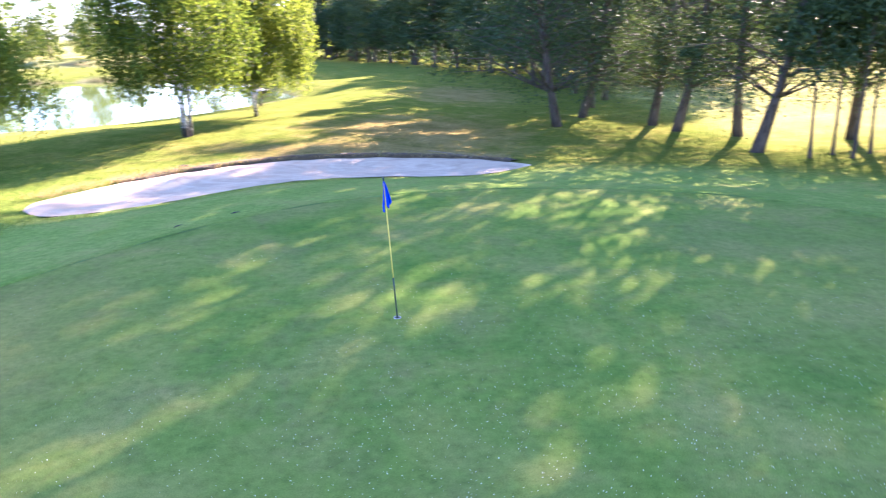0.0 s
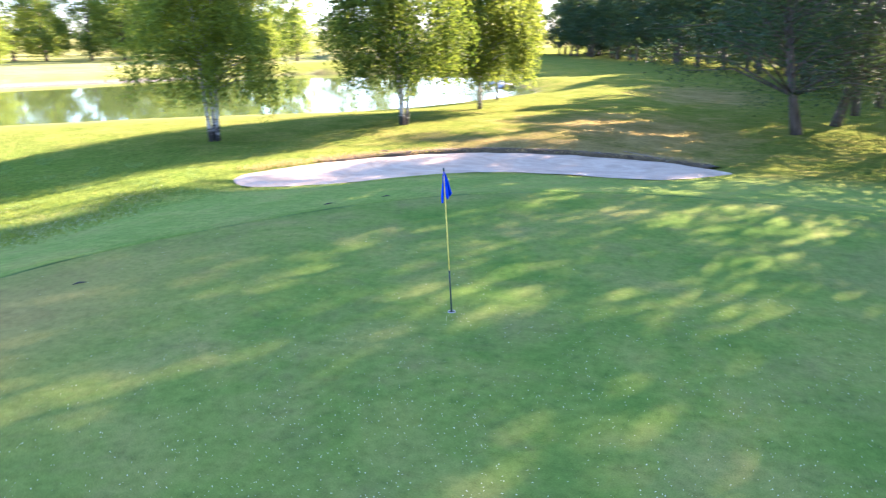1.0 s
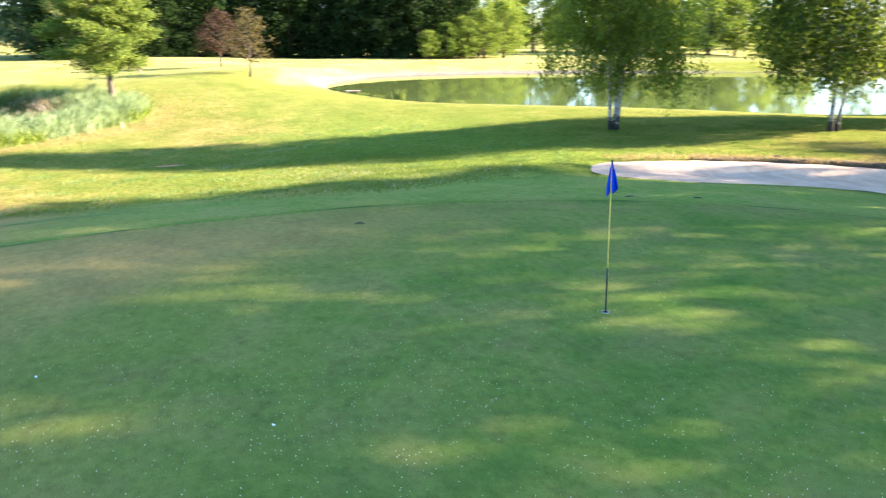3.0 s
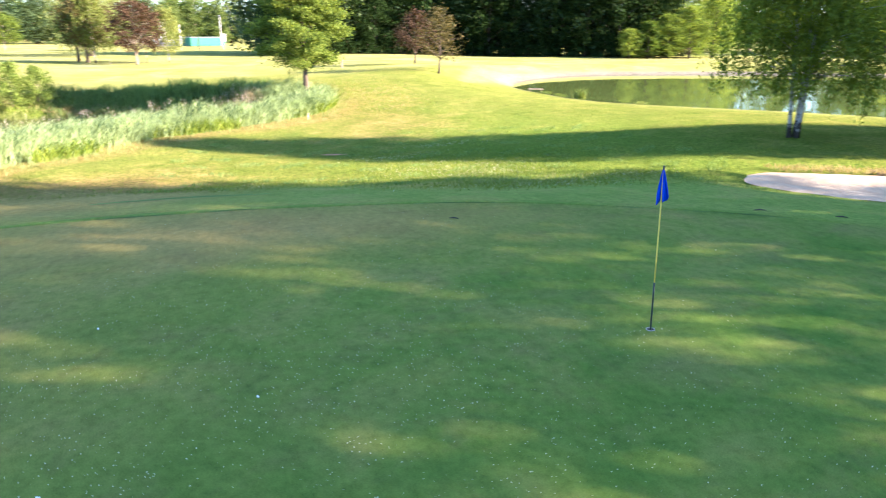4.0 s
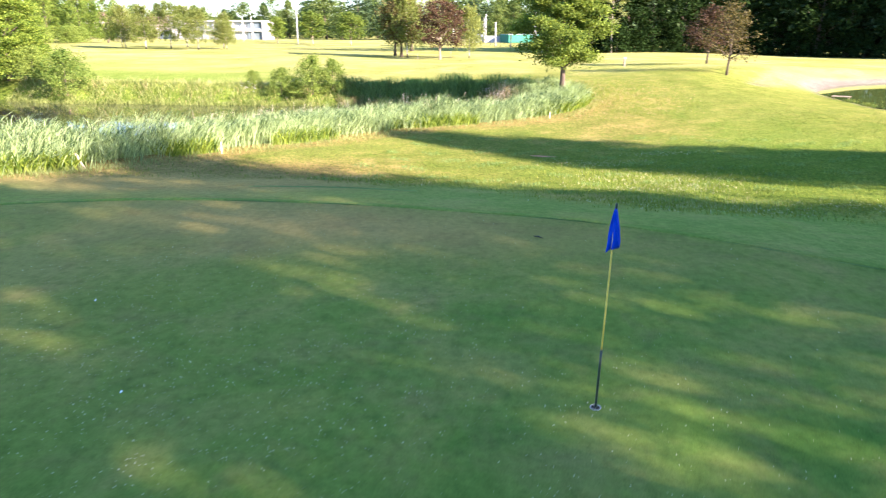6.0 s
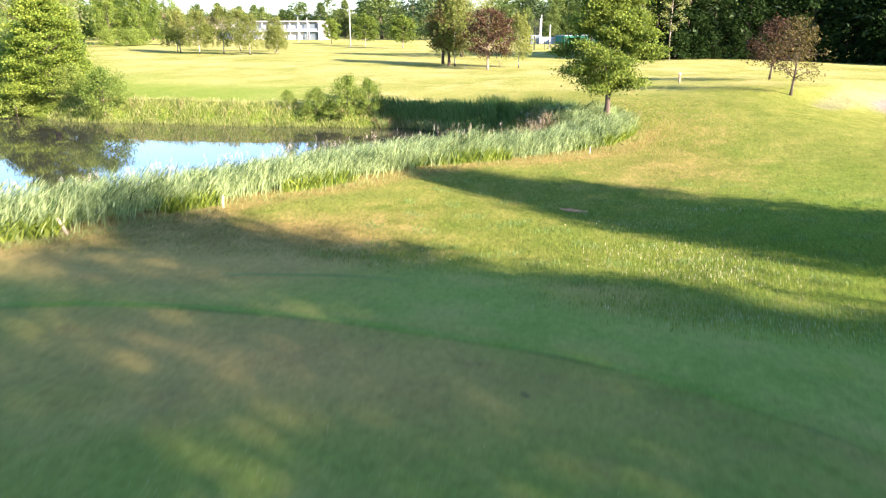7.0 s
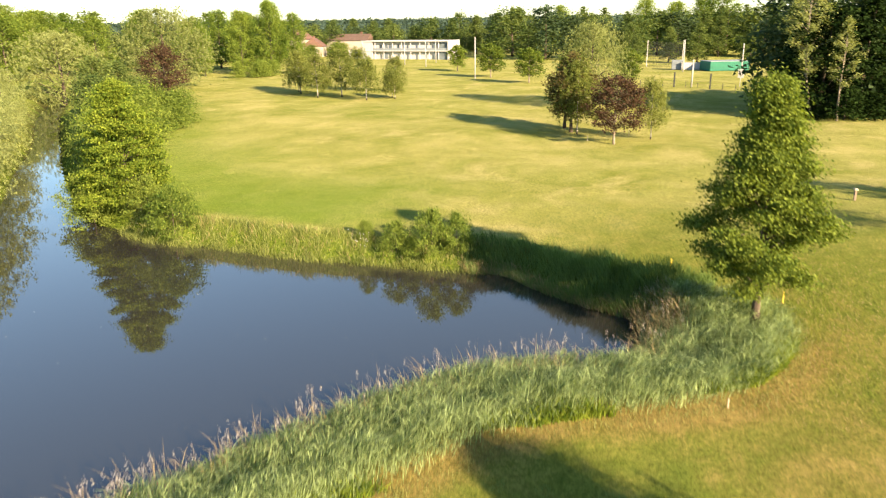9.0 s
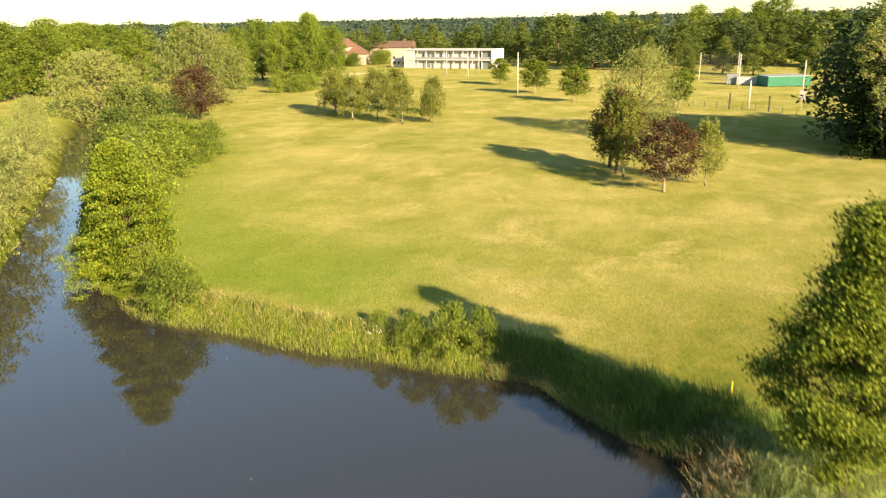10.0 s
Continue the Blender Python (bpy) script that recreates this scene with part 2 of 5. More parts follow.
L_DEAD = leaf_mat("dead_stem", (0.07, 0.06, 0.03), (0.22, 0.19, 0.105), 0.25)
L_TALL = leaf_mat("tall_tree_leaf", (0.06, 0.11, 0.016), (0.19, 0.245, 0.04), 0.45)
L_REED = leaf_mat("reed_leaf", (0.02, 0.05, 0.014), (0.35, 0.44, 0.2), 0.34, 0.5, 1.3, 1.3)
L_REED_DARK = leaf_mat("sedge_leaf", (0.04, 0.08, 0.022), (0.18, 0.26, 0.08), 0.4)
L_PLUME = leaf_mat("reed_plume", (0.34, 0.3, 0.25), (0.54, 0.48, 0.42), 0.3)
L_SEED = leaf_mat("seeding_grass", (0.14, 0.15, 0.07), (0.3, 0.29, 0.17), 0.3)
L_STRAW = leaf_mat("straw", (0.22, 0.17, 0.08), (0.42, 0.33, 0.19), 0.3)
L_GRASS = leaf_mat("rough_grass_blade", (0.07, 0.12, 0.012), (0.2, 0.23, 0.04), 0.4)
WHITE = plain("white_paint", (0.36, 0.355, 0.34), 0.6, 0, 0.1, 1.5)
CLOVER = plain("clover_head", (0.5, 0.49, 0.3), 0.8, 0, 0.2, 3)
PETAL = plain("white_petal", (0.8, 0.8, 0.76), 0.7, 0, 0.1, 3)
BLUE = plain("blue_flag_cloth", (0.008, 0.04, 0.42), 0.75, 0, 0.25, 14, 0.2)
YELLOW = plain("yellow_stick_paint", (0.62, 0.47, 0.08), 0.4, 0, 0.15, 10)
BLACK = plain("black_stick_paint", (0.02, 0.035, 0.025), 0.4, 0, 0.3, 10)
CUPW = plain("white_cup_plastic", (0.42, 0.42, 0.4), 0.4, 0, 0.08, 20)
HOLE = plain("cup_hole_shade", (0.02, 0.017, 0.012), 0.95, 0, 0.3, 20)
YSTAKE = plain("yellow_stake_paint", (0.62, 0.46, 0.05), 0.6, 0, 0.2, 12, 0.2)
STAKE = plain("pale_stake_wood", (0.44, 0.37, 0.28), 0.85, 0, 0.3, 18, 0.3)
WOOD = plain("weathered_wood", (0.22, 0.17, 0.12), 0.85, 0, 0.35, 9, 0.4)
SOIL = plain("bare_soil", (0.42, 0.2, 0.09), 0.95, 0, 0.5, 5, 0.6)
EARTH = plain("bunker_lip_earth", (0.07, 0.05, 0.022), 0.95, 0, 0.6, 4, 0.6)
RENDERW = plain("white_render", (0.4, 0.4, 0.4), 0.8, 0, 0.08, 0.4)
CREAM = plain("cream_render", (0.36, 0.32, 0.27), 0.85, 0, 0.15, 0.5)
TILE = plain("orange_roof_tile", (0.11, 0.074, 0.057), 0.8, 0, 0.3, 1.2, 0.4)
BROWNTILE = plain("brown_roof_tile", (0.13, 0.075, 0.055), 0.8, 0, 0.3, 1.2, 0.4)
GLASS = plain("dark_window_glass", (0.03, 0.04, 0.05), 0.06, 0, 0.2, 0.5, 0, 0.6)
PALEGLASS = plain("pale_window_glass", (0.14, 0.17, 0.19), 0.12, 0, 0.3, 0.6, 0, 0.6)
GREENBOX = plain("green_sheet_metal", (0.012, 0.13, 0.08), 0.6, 0, 0.2, 0.8)
GREYBOX = plain("grey_sheet_metal", (0.2, 0.23, 0.25), 0.5, 0, 0.15, 0.8)
NET = plain("dark_netting", (0.05, 0.055, 0.05), 0.9, 0, 0.3, 3)
STONE = plain("dark_stone", (0.05, 0.045, 0.04), 0.85, 0, 0.4, 12, 0.6)

# ---- shapes ----


def densify(pts, k=6, closed=False):
    """A smooth curve through a few points."""
    p = [np.array(q, float) for q in pts]
    n, out = len(p), []
    for i in range(n if closed else n - 1):
        a, b, c, d = (p[(i + j) % n] if closed else p[min(max(i + j, 0), n - 1)] for j in (-1, 0, 1, 2))
        for j in range(k):
            t = j / k
            out.append(0.5 * (2 * b + (c - a) * t + (2 * a - 5 * b + 4 * c - d) * t * t + (3 * b - a - 3 * c + d) * t ** 3))
    if not closed:
        out.append(p[-1])
    return np.array(out)


def sdist(x, y, poly):
    """Distance to a closed outline, negative inside."""
    best = np.full(x.shape, 1e18)
    inside = np.zeros(x.shape, bool)
    n = len(poly)
    for i in range(n):
        ax, ay = poly[i]
        bx, by = poly[(i + 1) % n]
        dx, dy = bx - ax, by - ay
        t = np.clip(((x - ax) * dx + (y - ay) * dy) / (dx * dx + dy * dy + 1e-12), 0, 1)
        best = np.minimum(best, (x - ax - t * dx) ** 2 + (y - ay - t * dy) ** 2)
        if ay != by:
            cross = ((ay > y) != (by > y)) & (x < (bx - ax) * (y - ay) / (by - ay) + ax)
            inside ^= cross
    d = np.sqrt(best)
    return np.where(inside, -d, d)


def sstep(a, b, x):
    t = np.clip((x - a) / (b - a), 0, 1)
    return t * t * (3 - 2 * t)


def bell(x, y, cx, cy, sx, sy):
    return np.exp(-((x - cx) ** 2 / (2 * sx * sx) + (y - cy) ** 2 / (2 * sy * sy)))


GREEN_EDGE = densify([(-9.1, 4), (-9.0, 7), (-8.5, 10.5), (-7.0, 14), (-4.8, 17.2), (-2, 19.2), (1.5, 20), (5.2, 19.6), (8.5, 18), (11, 14.5), (12, 9), (11.5, 3), (9, -3), (4, -7), (-2, -7.5), (-6.5, -4.5), (-8.6, 0)], 4, True)
REED_EDGE = [(-9, -11), (-11.6, -7.6), (-13.4, -6.2), (-15.4, -5.5), (-18.4, -4.4), (-22, -3.3), (-25.3, -1.9), (-28, -0.6), (-31.3, 0.9), (-33.8, 3.4), (-36, 7.0), (-38, 9.2), (-41, 10.6), (-44, 11.0)]
NEAR_WATER = [(-13, -17), (-16, -13.2), (-20, -10), (-24, -8.3), (-28, -6.6), (-32, -4.6), (-36, -2.2), (-38.6, 1.0), (-40, 3.6), (-43, 5)]
FAR_WATER = [(-46.4, 3.2), (-47.5, 0), (-49, -3.5), (-50.6, -6), (-49.5, -10.5), (-48.9, -15), (-48, -20), (-47.9, -25), (-47.6, -29), (-47, -32.5), (-48.7, -38.6), (-50.5, -45), (-56, -53), (-64.5, -65), (-76.5, -80.5), (-85, -91.5), (-110, -122), (-150, -160)]
LEFT_WATER = [(-147, -166), (-106, -126), (-80, -92), (-70.5, -80), (-61, -69), (-53.5, -59.5), (-47, -51.5), (-42.5, -46), (-35, -42), (-24, -39), (-10, -36), (0, -30)]
STREAM_EDGE = densify(NEAR_WATER + FAR_WATER + LEFT_WATER, 3, True)
POND_EDGE = densify([(-64, 31.5), (-58, 30), (-52.8, 30.2), (-47.5, 30.4), (-42.5, 32.4), (-37.2, 37.5), (-33.5, 41.2), (-27.6, 45.8), (-23.6, 48.5), (-20.1, 53.5), (-17.5, 60), (-15, 69), (-14.6, 72), (-16.5, 76), (-20, 84), (-26.5, 99), (-36, 108), (-47.8, 107), (-58, 101.6), (-64.4, 88.3), (-73.6, 72), (-77.3, 62.7), (-78.7, 47.7), (-72.4, 37.3)], 3, True)
FAR_POND = densify([(-104, 148), (-84, 146), (-66, 160), (-62, 182), (-80, 200), (-112, 188)], 4, True)
B_NEAR = densify([(3.3, 27.2), (1.6, 25.7), (0, 25.3), (-2, 25.4), (-4.1, 25.2), (-5.8, 24.5), (-7.4, 23.0), (-8.8, 21.5), (-10.3, 20.35), (-11.6, 20.0), (-12.5, 20.7)], 8)
B_FAR = densify([(3.3, 27.2), (1.5, 28.6), (-0.7, 29.2), (-3, 29.5), (-5.3, 29.3), (-7.5, 28.5), (-9.4, 27), (-11, 25.2), (-12.2, 23), (-12.7, 21.6), (-12.5, 20.7)], 8)
BUNKER_EDGE = np.concatenate([B_NEAR, B_FAR[::-1][1:-1]])
STREAM_Z, POND_Z = -2.0, -1.2


def height(x, y):
    x, y = np.asarray(x, float), np.asarray(y, float)
    z = -0.35 + 0.55 * sstep(-55, -95, x) * sstep(60, 0, y)
    z = z + 0.95 * bell(x, y, -66, 23, 14, 11) + 0.4 * sstep(-85, -110, x) * sstep(0, 20, y)
    z = z - 1.05 * bell(x, y, -30, 6, 12.5, 12) - 0.22 * bell(x, y, -9, 28.5, 6, 3)
    z = z - 0.5 * sstep(-6, 4, x) * sstep(24, 34, y)
    z = z + 0.15 * bell(x, y, -13, 35, 8, 12)
    g = sdist(x, y, GREEN_EDGE)
    z = z * sstep(0, 9, g) - 0.12 * sstep(0, 2.5, g) * (1 - sstep(2.5, 9, g))
    d = np.hypot(x, y)
    z = z + sstep(0, 2, g) * (0.035 * np.sin(x * 0.9 + 1.3 * np.sin(y * 0.5)) * np.sin(y * 0.8 + 0.7 * np.sin(x * 0.37)) + 0.1 * np.sin(x * 0.13 + 1) * np.sin(y * 0.17))
    b = sdist(x, y, BUNKER_EDGE)
    z = z * sstep(0.1, 2.2, b) + (1 - sstep(0.1, 2.2, b)) * -0.58
    z = z - 0.4 * sstep(0.05, -0.6, b)
    s = sdist(x, y, STREAM_EDGE)
    near = sstep(-46, -40, x) * sstep(-30, -20, y)
    w = 1.6 + 3.6 * near
    z = np.where(s < w, STREAM_Z + (z - STREAM_Z) * sstep(-0.02, 1, s / w), z) - 1.2 * sstep(0, -2.5, s)
    p = np.minimum(sdist(x, y, POND_EDGE), sdist(x, y, FAR_POND))
    pw = 2.6 + 8.5 * sstep(82, 58, y) * sstep(-66, -58, x) + 2.4 * sstep(-58, -66, x)
    z = np.where(p < pw, POND_Z + (z - POND_Z) * (0.55 * np.clip(p / pw, 0, 1) + 0.45 * sstep(-0.05, 1, p / pw)), z) - 1.0 * sstep(0, -2.5, p)
    z = z + 11 * sstep(500, 1700, d)
    return z


def gz(x, y):
    return float(height(np.array([x]), np.array([y]))[0])


def obj(name, verts, faces, material, parent=None, label="", smooth=False):
    me = bpy.data.meshes.new(name)
    verts = np.asarray(verts, np.float32)
    if isinstance(faces, np.ndarray):
        k, n = faces.shape[1], len(faces)
        me.vertices.add(len(verts))
        me.vertices.foreach_set("co", verts.ravel())
        me.loops.add(n * k)
        me.loops.foreach_set("vertex_index", faces.astype(np.int32).ravel())
        me.polygons.add(n)
        me.polygons.foreach_set("loop_start", np.arange(0, n * k, k, dtype=np.int32))
        me.update(calc_edges=True)
    else:
        me.from_pydata([tuple(v) for v in verts.tolist()], [], faces)
    me.materials.append(material)
    if smooth:
        me.polygons.foreach_set("use_smooth", np.ones(len(me.polygons), bool))
    me.validate()
    ob = new(name, me)
    if parent is not None:
        ob.parent = parent
    if label:
        ob["label"] = label
    return ob


def part(name, bm, material, parent=None, label="", smooth=False):
    me = bpy.data.meshes.new(name)
    bm.to_mesh(me)
    bm.free()
    me.materials.append(material)
    if smooth:
        me.polygons.foreach_set("use_smooth", np.ones(len(me.polygons), bool))
    ob = new(name, me)
    if parent is not None:
        ob.parent = parent
    if label:
        ob["label"] = label
    return ob


def block(sx, sy, sz, x=0, y=0, z=0, bevel=0.0, turn=0.0):
    """A box with its base centre at x, y, z, its edges eased."""
    bm = bmesh.new()
    bmesh.ops.create_cube(bm, size=1, matrix=pose(x, y, z + sz / 2, 0, 0, turn) @ Matrix.Diagonal((sx, sy, sz, 1)))
    if bevel:
        bmesh.ops.bevel(bm, geom=bm.edges[:], offset=bevel, segments=1, affect="EDGES")
    return bm


def tube(V, F, pts, radii, n=6):
    """Adds a tapered, capped tube along the points to the lists."""
    base = len(V)
    pts = [Vector(p) for p in pts]
    for i, p in enumerate(pts):
        t = (pts[min(i + 1, len(pts) - 1)] - pts[max(i - 1, 0)]).normalized()
        a = t.cross(Vector((0.31, 0.95, 0.05))).normalized()
        b = t.cross(a)
        for j in range(n):
            w = 2 * math.pi * j / n
            V.append(tuple(p + (a * math.cos(w) + b * math.sin(w)) * radii[i]))
    for i in range(len(pts) - 1):
        for j in range(n):
            k = (j + 1) % n
            F.append((base + i * n + j, base + i * n + k, base + (i + 1) * n + k, base + (i + 1) * n + j))
    F.append(tuple(base + j for j in range(n))[::-1])
    F.append(tuple(base + (len(pts) - 1) * n + j for j in range(n)))


def leaf_quads(pos, size, rng, up=0.6, slim=0.55, hang=None, plain_tip=False):
    """Pointed leaf blades with the ends of each bent a little, one island a leaf."""
    n = len(pos)
    nor = rng.normal(size=(n, 3))
    nor[:, 2] = np.abs(nor[:, 2]) + up
    nor /= np.linalg.norm(nor, axis=1)[:, None]
    a = rng.normal(size=(n, 3)) if hang is None else np.tile([0, 0, -1.0], (n, 1)) + rng.normal(size=(n, 3)) * hang
    a -= nor * (a * nor).sum(1)[:, None]
    a /= np.linalg.norm(a, axis=1)[:, None] + 1e-9
    b = np.cross(nor, a)
    s = (size * rng.uniform(0.6, 1.3, n))[:, None]
    if plain_tip:
        V = np.stack([pos - a * s * 0.5 - b * s * slim * 0.5, pos - a * s * 0.5 + b * s * slim * 0.5, pos + a * s * 0.5 + nor * s * 0.1], 1)
        return V.reshape(-1, 3), np.arange(n * 3).reshape(-1, 3)
    V = np.empty((n, 4, 3))
    V[:, 0] = pos - a * s * 0.5
    V[:, 1] = pos + b * s * slim * 0.5 + nor * s * 0.08
    V[:, 2] = pos + a * s * 0.5
    V[:, 3] = pos - b * s * slim * 0.5 + nor * s * 0.08
    return V.reshape(-1, 3), np.arange(n * 4).reshape(-1, 4)


PROFILES = {
    "round": lambda s: np.sqrt(np.clip(1 - (2 * s - 0.85) ** 2 / 1.35, 0.02, 1)),
    "cone": lambda s: 0.68 + 1.6 * s if s < 0.2 else 1.0 - 0.97 * ((s - 0.2) / 0.8) ** 0.84,
    "egg": lambda s: np.clip(1.15 * np.sin(math.pi * (0.18 + 0.8 * s) ** 0.8), 0.08, 1),
    "column": lambda s: np.clip(np.sin(math.pi * (0.15 + 0.84 * s)), 0.1, 1) ** 0.6,
    "alder": lambda s: np.clip(1.05 - 0.95 * s ** 1.9, 0.1, 1),
    "dome": lambda s: np.sqrt(np.clip(1 - s * s, 0.03, 1)),
}


def tree(name, h, base, R, prof, limbs, leaves, size, leaf, bark, seed, tr=0.2, flat=0.6, clump=0.2, weep=0.0, lean=(0, 0), stems=1, fill=0.35, up=0.5, lod=1, splay=0.28, skirt=0, skirt_to=6.5, slim=0.6):
    """A tree at the origin: an Empty with a tapered, forked trunk and a crown of leaves in clumps round the limb tips."""
    rng = np.random.default_rng(seed)
    root = new(name)
    V, F, P = [], [], []
    axes = []
    for k in range(stems):
        w = rng.uniform(0, 6.28) if stems == 1 else 6.28 * k / stems + rng.uniform(-0.3, 0.3)
        spread = 0 if stems == 1 else R * splay
        off = np.array([math.cos(w), math.sin(w)])
        n = 9
        pts = []
        for i in range(n):
            s = i / (n - 1)
            wob = np.array([math.sin(3.1 * s + seed), math.cos(2.3 * s + seed * 1.7)]) * 0.02 * h * s
            q = off * (0.16 * (stems > 1) + spread * s ** 0.8) + wob + np.array(lean) * h * 0.3 * (1 - math.exp(-s / 0.3))
            pts.append((q[0], q[1], h * 0.95 * s - 0.25 * (i == 0)))
        rad = [tr * (1.0 if stems == 1 else 0.7) * ((1 - 0.93 * i / (n - 1)) + (0.45 if i == 0 else 0)) for i in range(n)]
        tube(V, F, pts, rad, 8 if lod == 1 else 5)
        axes.append(np.array(pts))
    for i in range(limbs):
        ax = axes[i % stems]
        s = (i + rng.uniform(0, 1)) / limbs
        s = s ** 0.9
        z = base + s * (h - base) * 0.97
        w = i * 2.39996 + rng.uniform(-0.5, 0.5)
        r = R * float(PROFILES[prof](s)) * (rng.uniform(0.72, 1.02) if rng.random() > fill else rng.uniform(0.2, 0.7))
        at = lambda zz: np.array([np.interp(zz, ax[:, 2], ax[:, 0]), np.interp(zz, ax[:, 2], ax[:, 1]), zz])
        c = at(z)
        tip = c + np.array([math.cos(w) * r, math.sin(w) * r, 0])
        za = max(min(base * 0.85, h * 0.3), z - r * rng.uniform(0.35, 0.8))
        a = at(za)
        mid = (a + tip) / 2 + np.array([0, 0, r * 0.12])
        lr = tr * 0.32 * (1 - 0.7 * s)
        if i % lod == 0:
            tube(V, F, [a, mid, tip], [lr, lr * 0.6, lr * 0.15], 5 if lod == 1 else 3)
        rc = clump * R * rng.uniform(0.7, 1.35)
        m = max(6, int(leaves / limbs * rng.uniform(0.6, 1.4)))
        if weep:
            k = max(3, m // 14)
            st = tip + rng.normal(size=(k, 3)) * [rc, rc, rc * 0.5]
            which = rng.integers(0, k, m)
            ln = rng.uniform(0.3, 1.0, k)[which] * weep * min(1.0, (z - 1.2) / max(weep, 0.1))
            u = rng.uniform(0, 1, m)
            p = st[which] + rng.normal(size=(m, 3)) * 0.07
            p[:, 2] -= u * ln
        else:
            t = rng.uniform(0, 1, m)
            inner = rng.random(m) < 0.33
            p = tip + rng.normal(size=(m, 3)) * [rc * 0.62, rc * 0.62, rc * flat * 0.62]
            p[inner] = (mid + (tip - mid) * t[inner][:, None]) + rng.normal(size=(int(inner.sum()), 3)) * rc * 0.4
        p[:, 2] = np.maximum(p[:, 2], 0.25)
        P.append(p)
    n_up = sum(len(p) for p in P)
    for k in range(26 if skirt else 0):
        z = base + rng.uniform(0, 1) * (skirt_to - base)
        w = k * 2.39996
        r = R * rng.uniform(0.35, 1.0)
        a = at(max(z - 0.5, 1.0))
        tip = np.array([a[0] + math.cos(w) * r, a[1] + math.sin(w) * r, z])
        tube(V, F, [a, (a + tip) / 2 + np.array([0, 0, 0.5]), tip], [tr * 0.16, tr * 0.1, tr * 0.03], 4)
        m = skirt // 26
        t = rng.uniform(0.3, 1.1, m)[:, None]
        p = a + (tip - a) * t + rng.normal(size=(m, 3)) * [0.5, 0.5, 0.3]
        p[:, 2] -= np.abs(rng.normal(size=m)) * 0.7
        p[:, 2] = np.maximum(p[:, 2], 0.8)
        P.append(p)
    if skirt:
        zs = np.concatenate(P)[:, 2]
        size = np.where(zs < 7.5, min(size, 0.19), size * (1 + 0.22 * sstep(0.55 * h, 0.64 * h, zs)))
        size[n_up:] = 0.13
    obj("trunk", V, F, bark, root, smooth=True)
    v, f = leaf_quads(np.concatenate(P), size, rng, up, slim if not weep else 0.5, None if not weep else 0.7, lod > 1)
    obj("crown", v, f, leaf, root)
    return root


def put(ob, x, y, turn=0.0, scale=1.0, wide=1.0, dz=0.0):
    ob.matrix_basis = spot(x, y, turn, scale, wide, dz)
    return ob


def spot(x, y, turn=0.0, scale=1.0, wide=1.0, dz=0.0):
    return pose(x, y, gz(x, y) + dz, 0, 0, turn) @ Matrix.Diagonal((scale * wide, scale * wide, scale, 1))


def blades(points, length, width, rng, lean_dir, lean, material, name, curl=0.35, jitter=0.35):
    """Many curved grass or reed blades, each a tapering strip of three pieces, as one mesh."""
    n = len(points)
    L = (length * rng.uniform(0.65, 1.25, n))[:, None]
    w = rng.uniform(0, 2 * math.pi, n)
    side = np.stack([np.cos(w), np.sin(w), np.zeros(n)], 1)
    d = np.array([lean_dir[0], lean_dir[1], 0]) * lean + rng.normal(size=(n, 3)) * [jitter, jitter, 0]
    V = np.empty((n, 7, 3))
    for i, (s, k) in enumerate(((0, 1.0), (0.4, 0.95), (0.75, 0.6))):
        c = points + L * (np.array([0, 0, 1.0]) * (s - curl * 0.35 * s * s) + d * (s * 0.45 + curl * s * s))
        V[:, 2 * i] = c - side * width * k * 0.5
        V[:, 2 * i + 1] = c + side * width * k * 0.5
    V[:, 6] = points + L * (np.array([0, 0, 1.0]) * (1 - curl * 0.5) + d * (0.45 + curl))
    b = np.arange(n)[:, None] * 7
    quads = np.concatenate([b + [0, 1, 3, 2], b + [2, 3, 5, 4]])
    tri = b + [4, 5, 6, 6]
    me_faces = [tuple(q) for q in quads.tolist()] + [tuple(q[:3]) for q in tri.tolist()]
    return obj(name, V.reshape(-1, 3), me_faces, material)


# ---- ground and water ----


def axis(lo, hi, step, far):
    a = list(np.arange(lo, hi + 1e-6, step))
    s, left, right = step, [lo], [hi]
    while left[-1] > -far:
        s *= 1.07
        left.append(left[-1] - s)
        right.append(right[-1] + s)
    return np.array(left[1:][::-1] + a + right[1:])


gx, gy = axis(-79, 13, 0.55, 3200), axis(-42, 50, 0.55, 3200)
GX, GY = np.meshgrid(gx, gy, indexing="ij")
fx, fy = GX.ravel(), GY.ravel()
fz = height(fx, fy)
ni, nj = GX.shape
idx = np.arange(ni * nj).reshape(ni, nj)
quads = np.stack([idx[:-1, :-1], idx[1:, :-1], idx[1:, 1:], idx[:-1, 1:]], -1).reshape(-1, 4)
ground = tagged(obj("ground", np.stack([fx, fy, fz], 1), quads, TURF, smooth=True), "gently rolling mown golf course turf with dry patches", "ground", kind="structure")
gd = sdist(fx, fy, GREEN_EDGE)
sd = sdist(fx, fy, STREAM_EDGE)
pd = np.minimum(sdist(fx, fy, POND_EDGE), sdist(fx, fy, FAR_POND))
zone = np.ones((len(fx), 4), np.float32)
zone[:, 0] = np.maximum(sstep(0.35, -0.15, gd), 0.85 * sstep(7.5, 4.0, gd))
dry = 1.5 * bell(fx, fy, -13.4, -1.6, 2.8, 4.0) + 0.6 * bell(fx, fy, -17.0, 0.6, 2.2, 2.2) + 0.85 * bell(fx, fy, -1.5, 38, 4.5, 6) + 0.8 * bell(fx, fy, 1.5, 66, 4.5, 9)
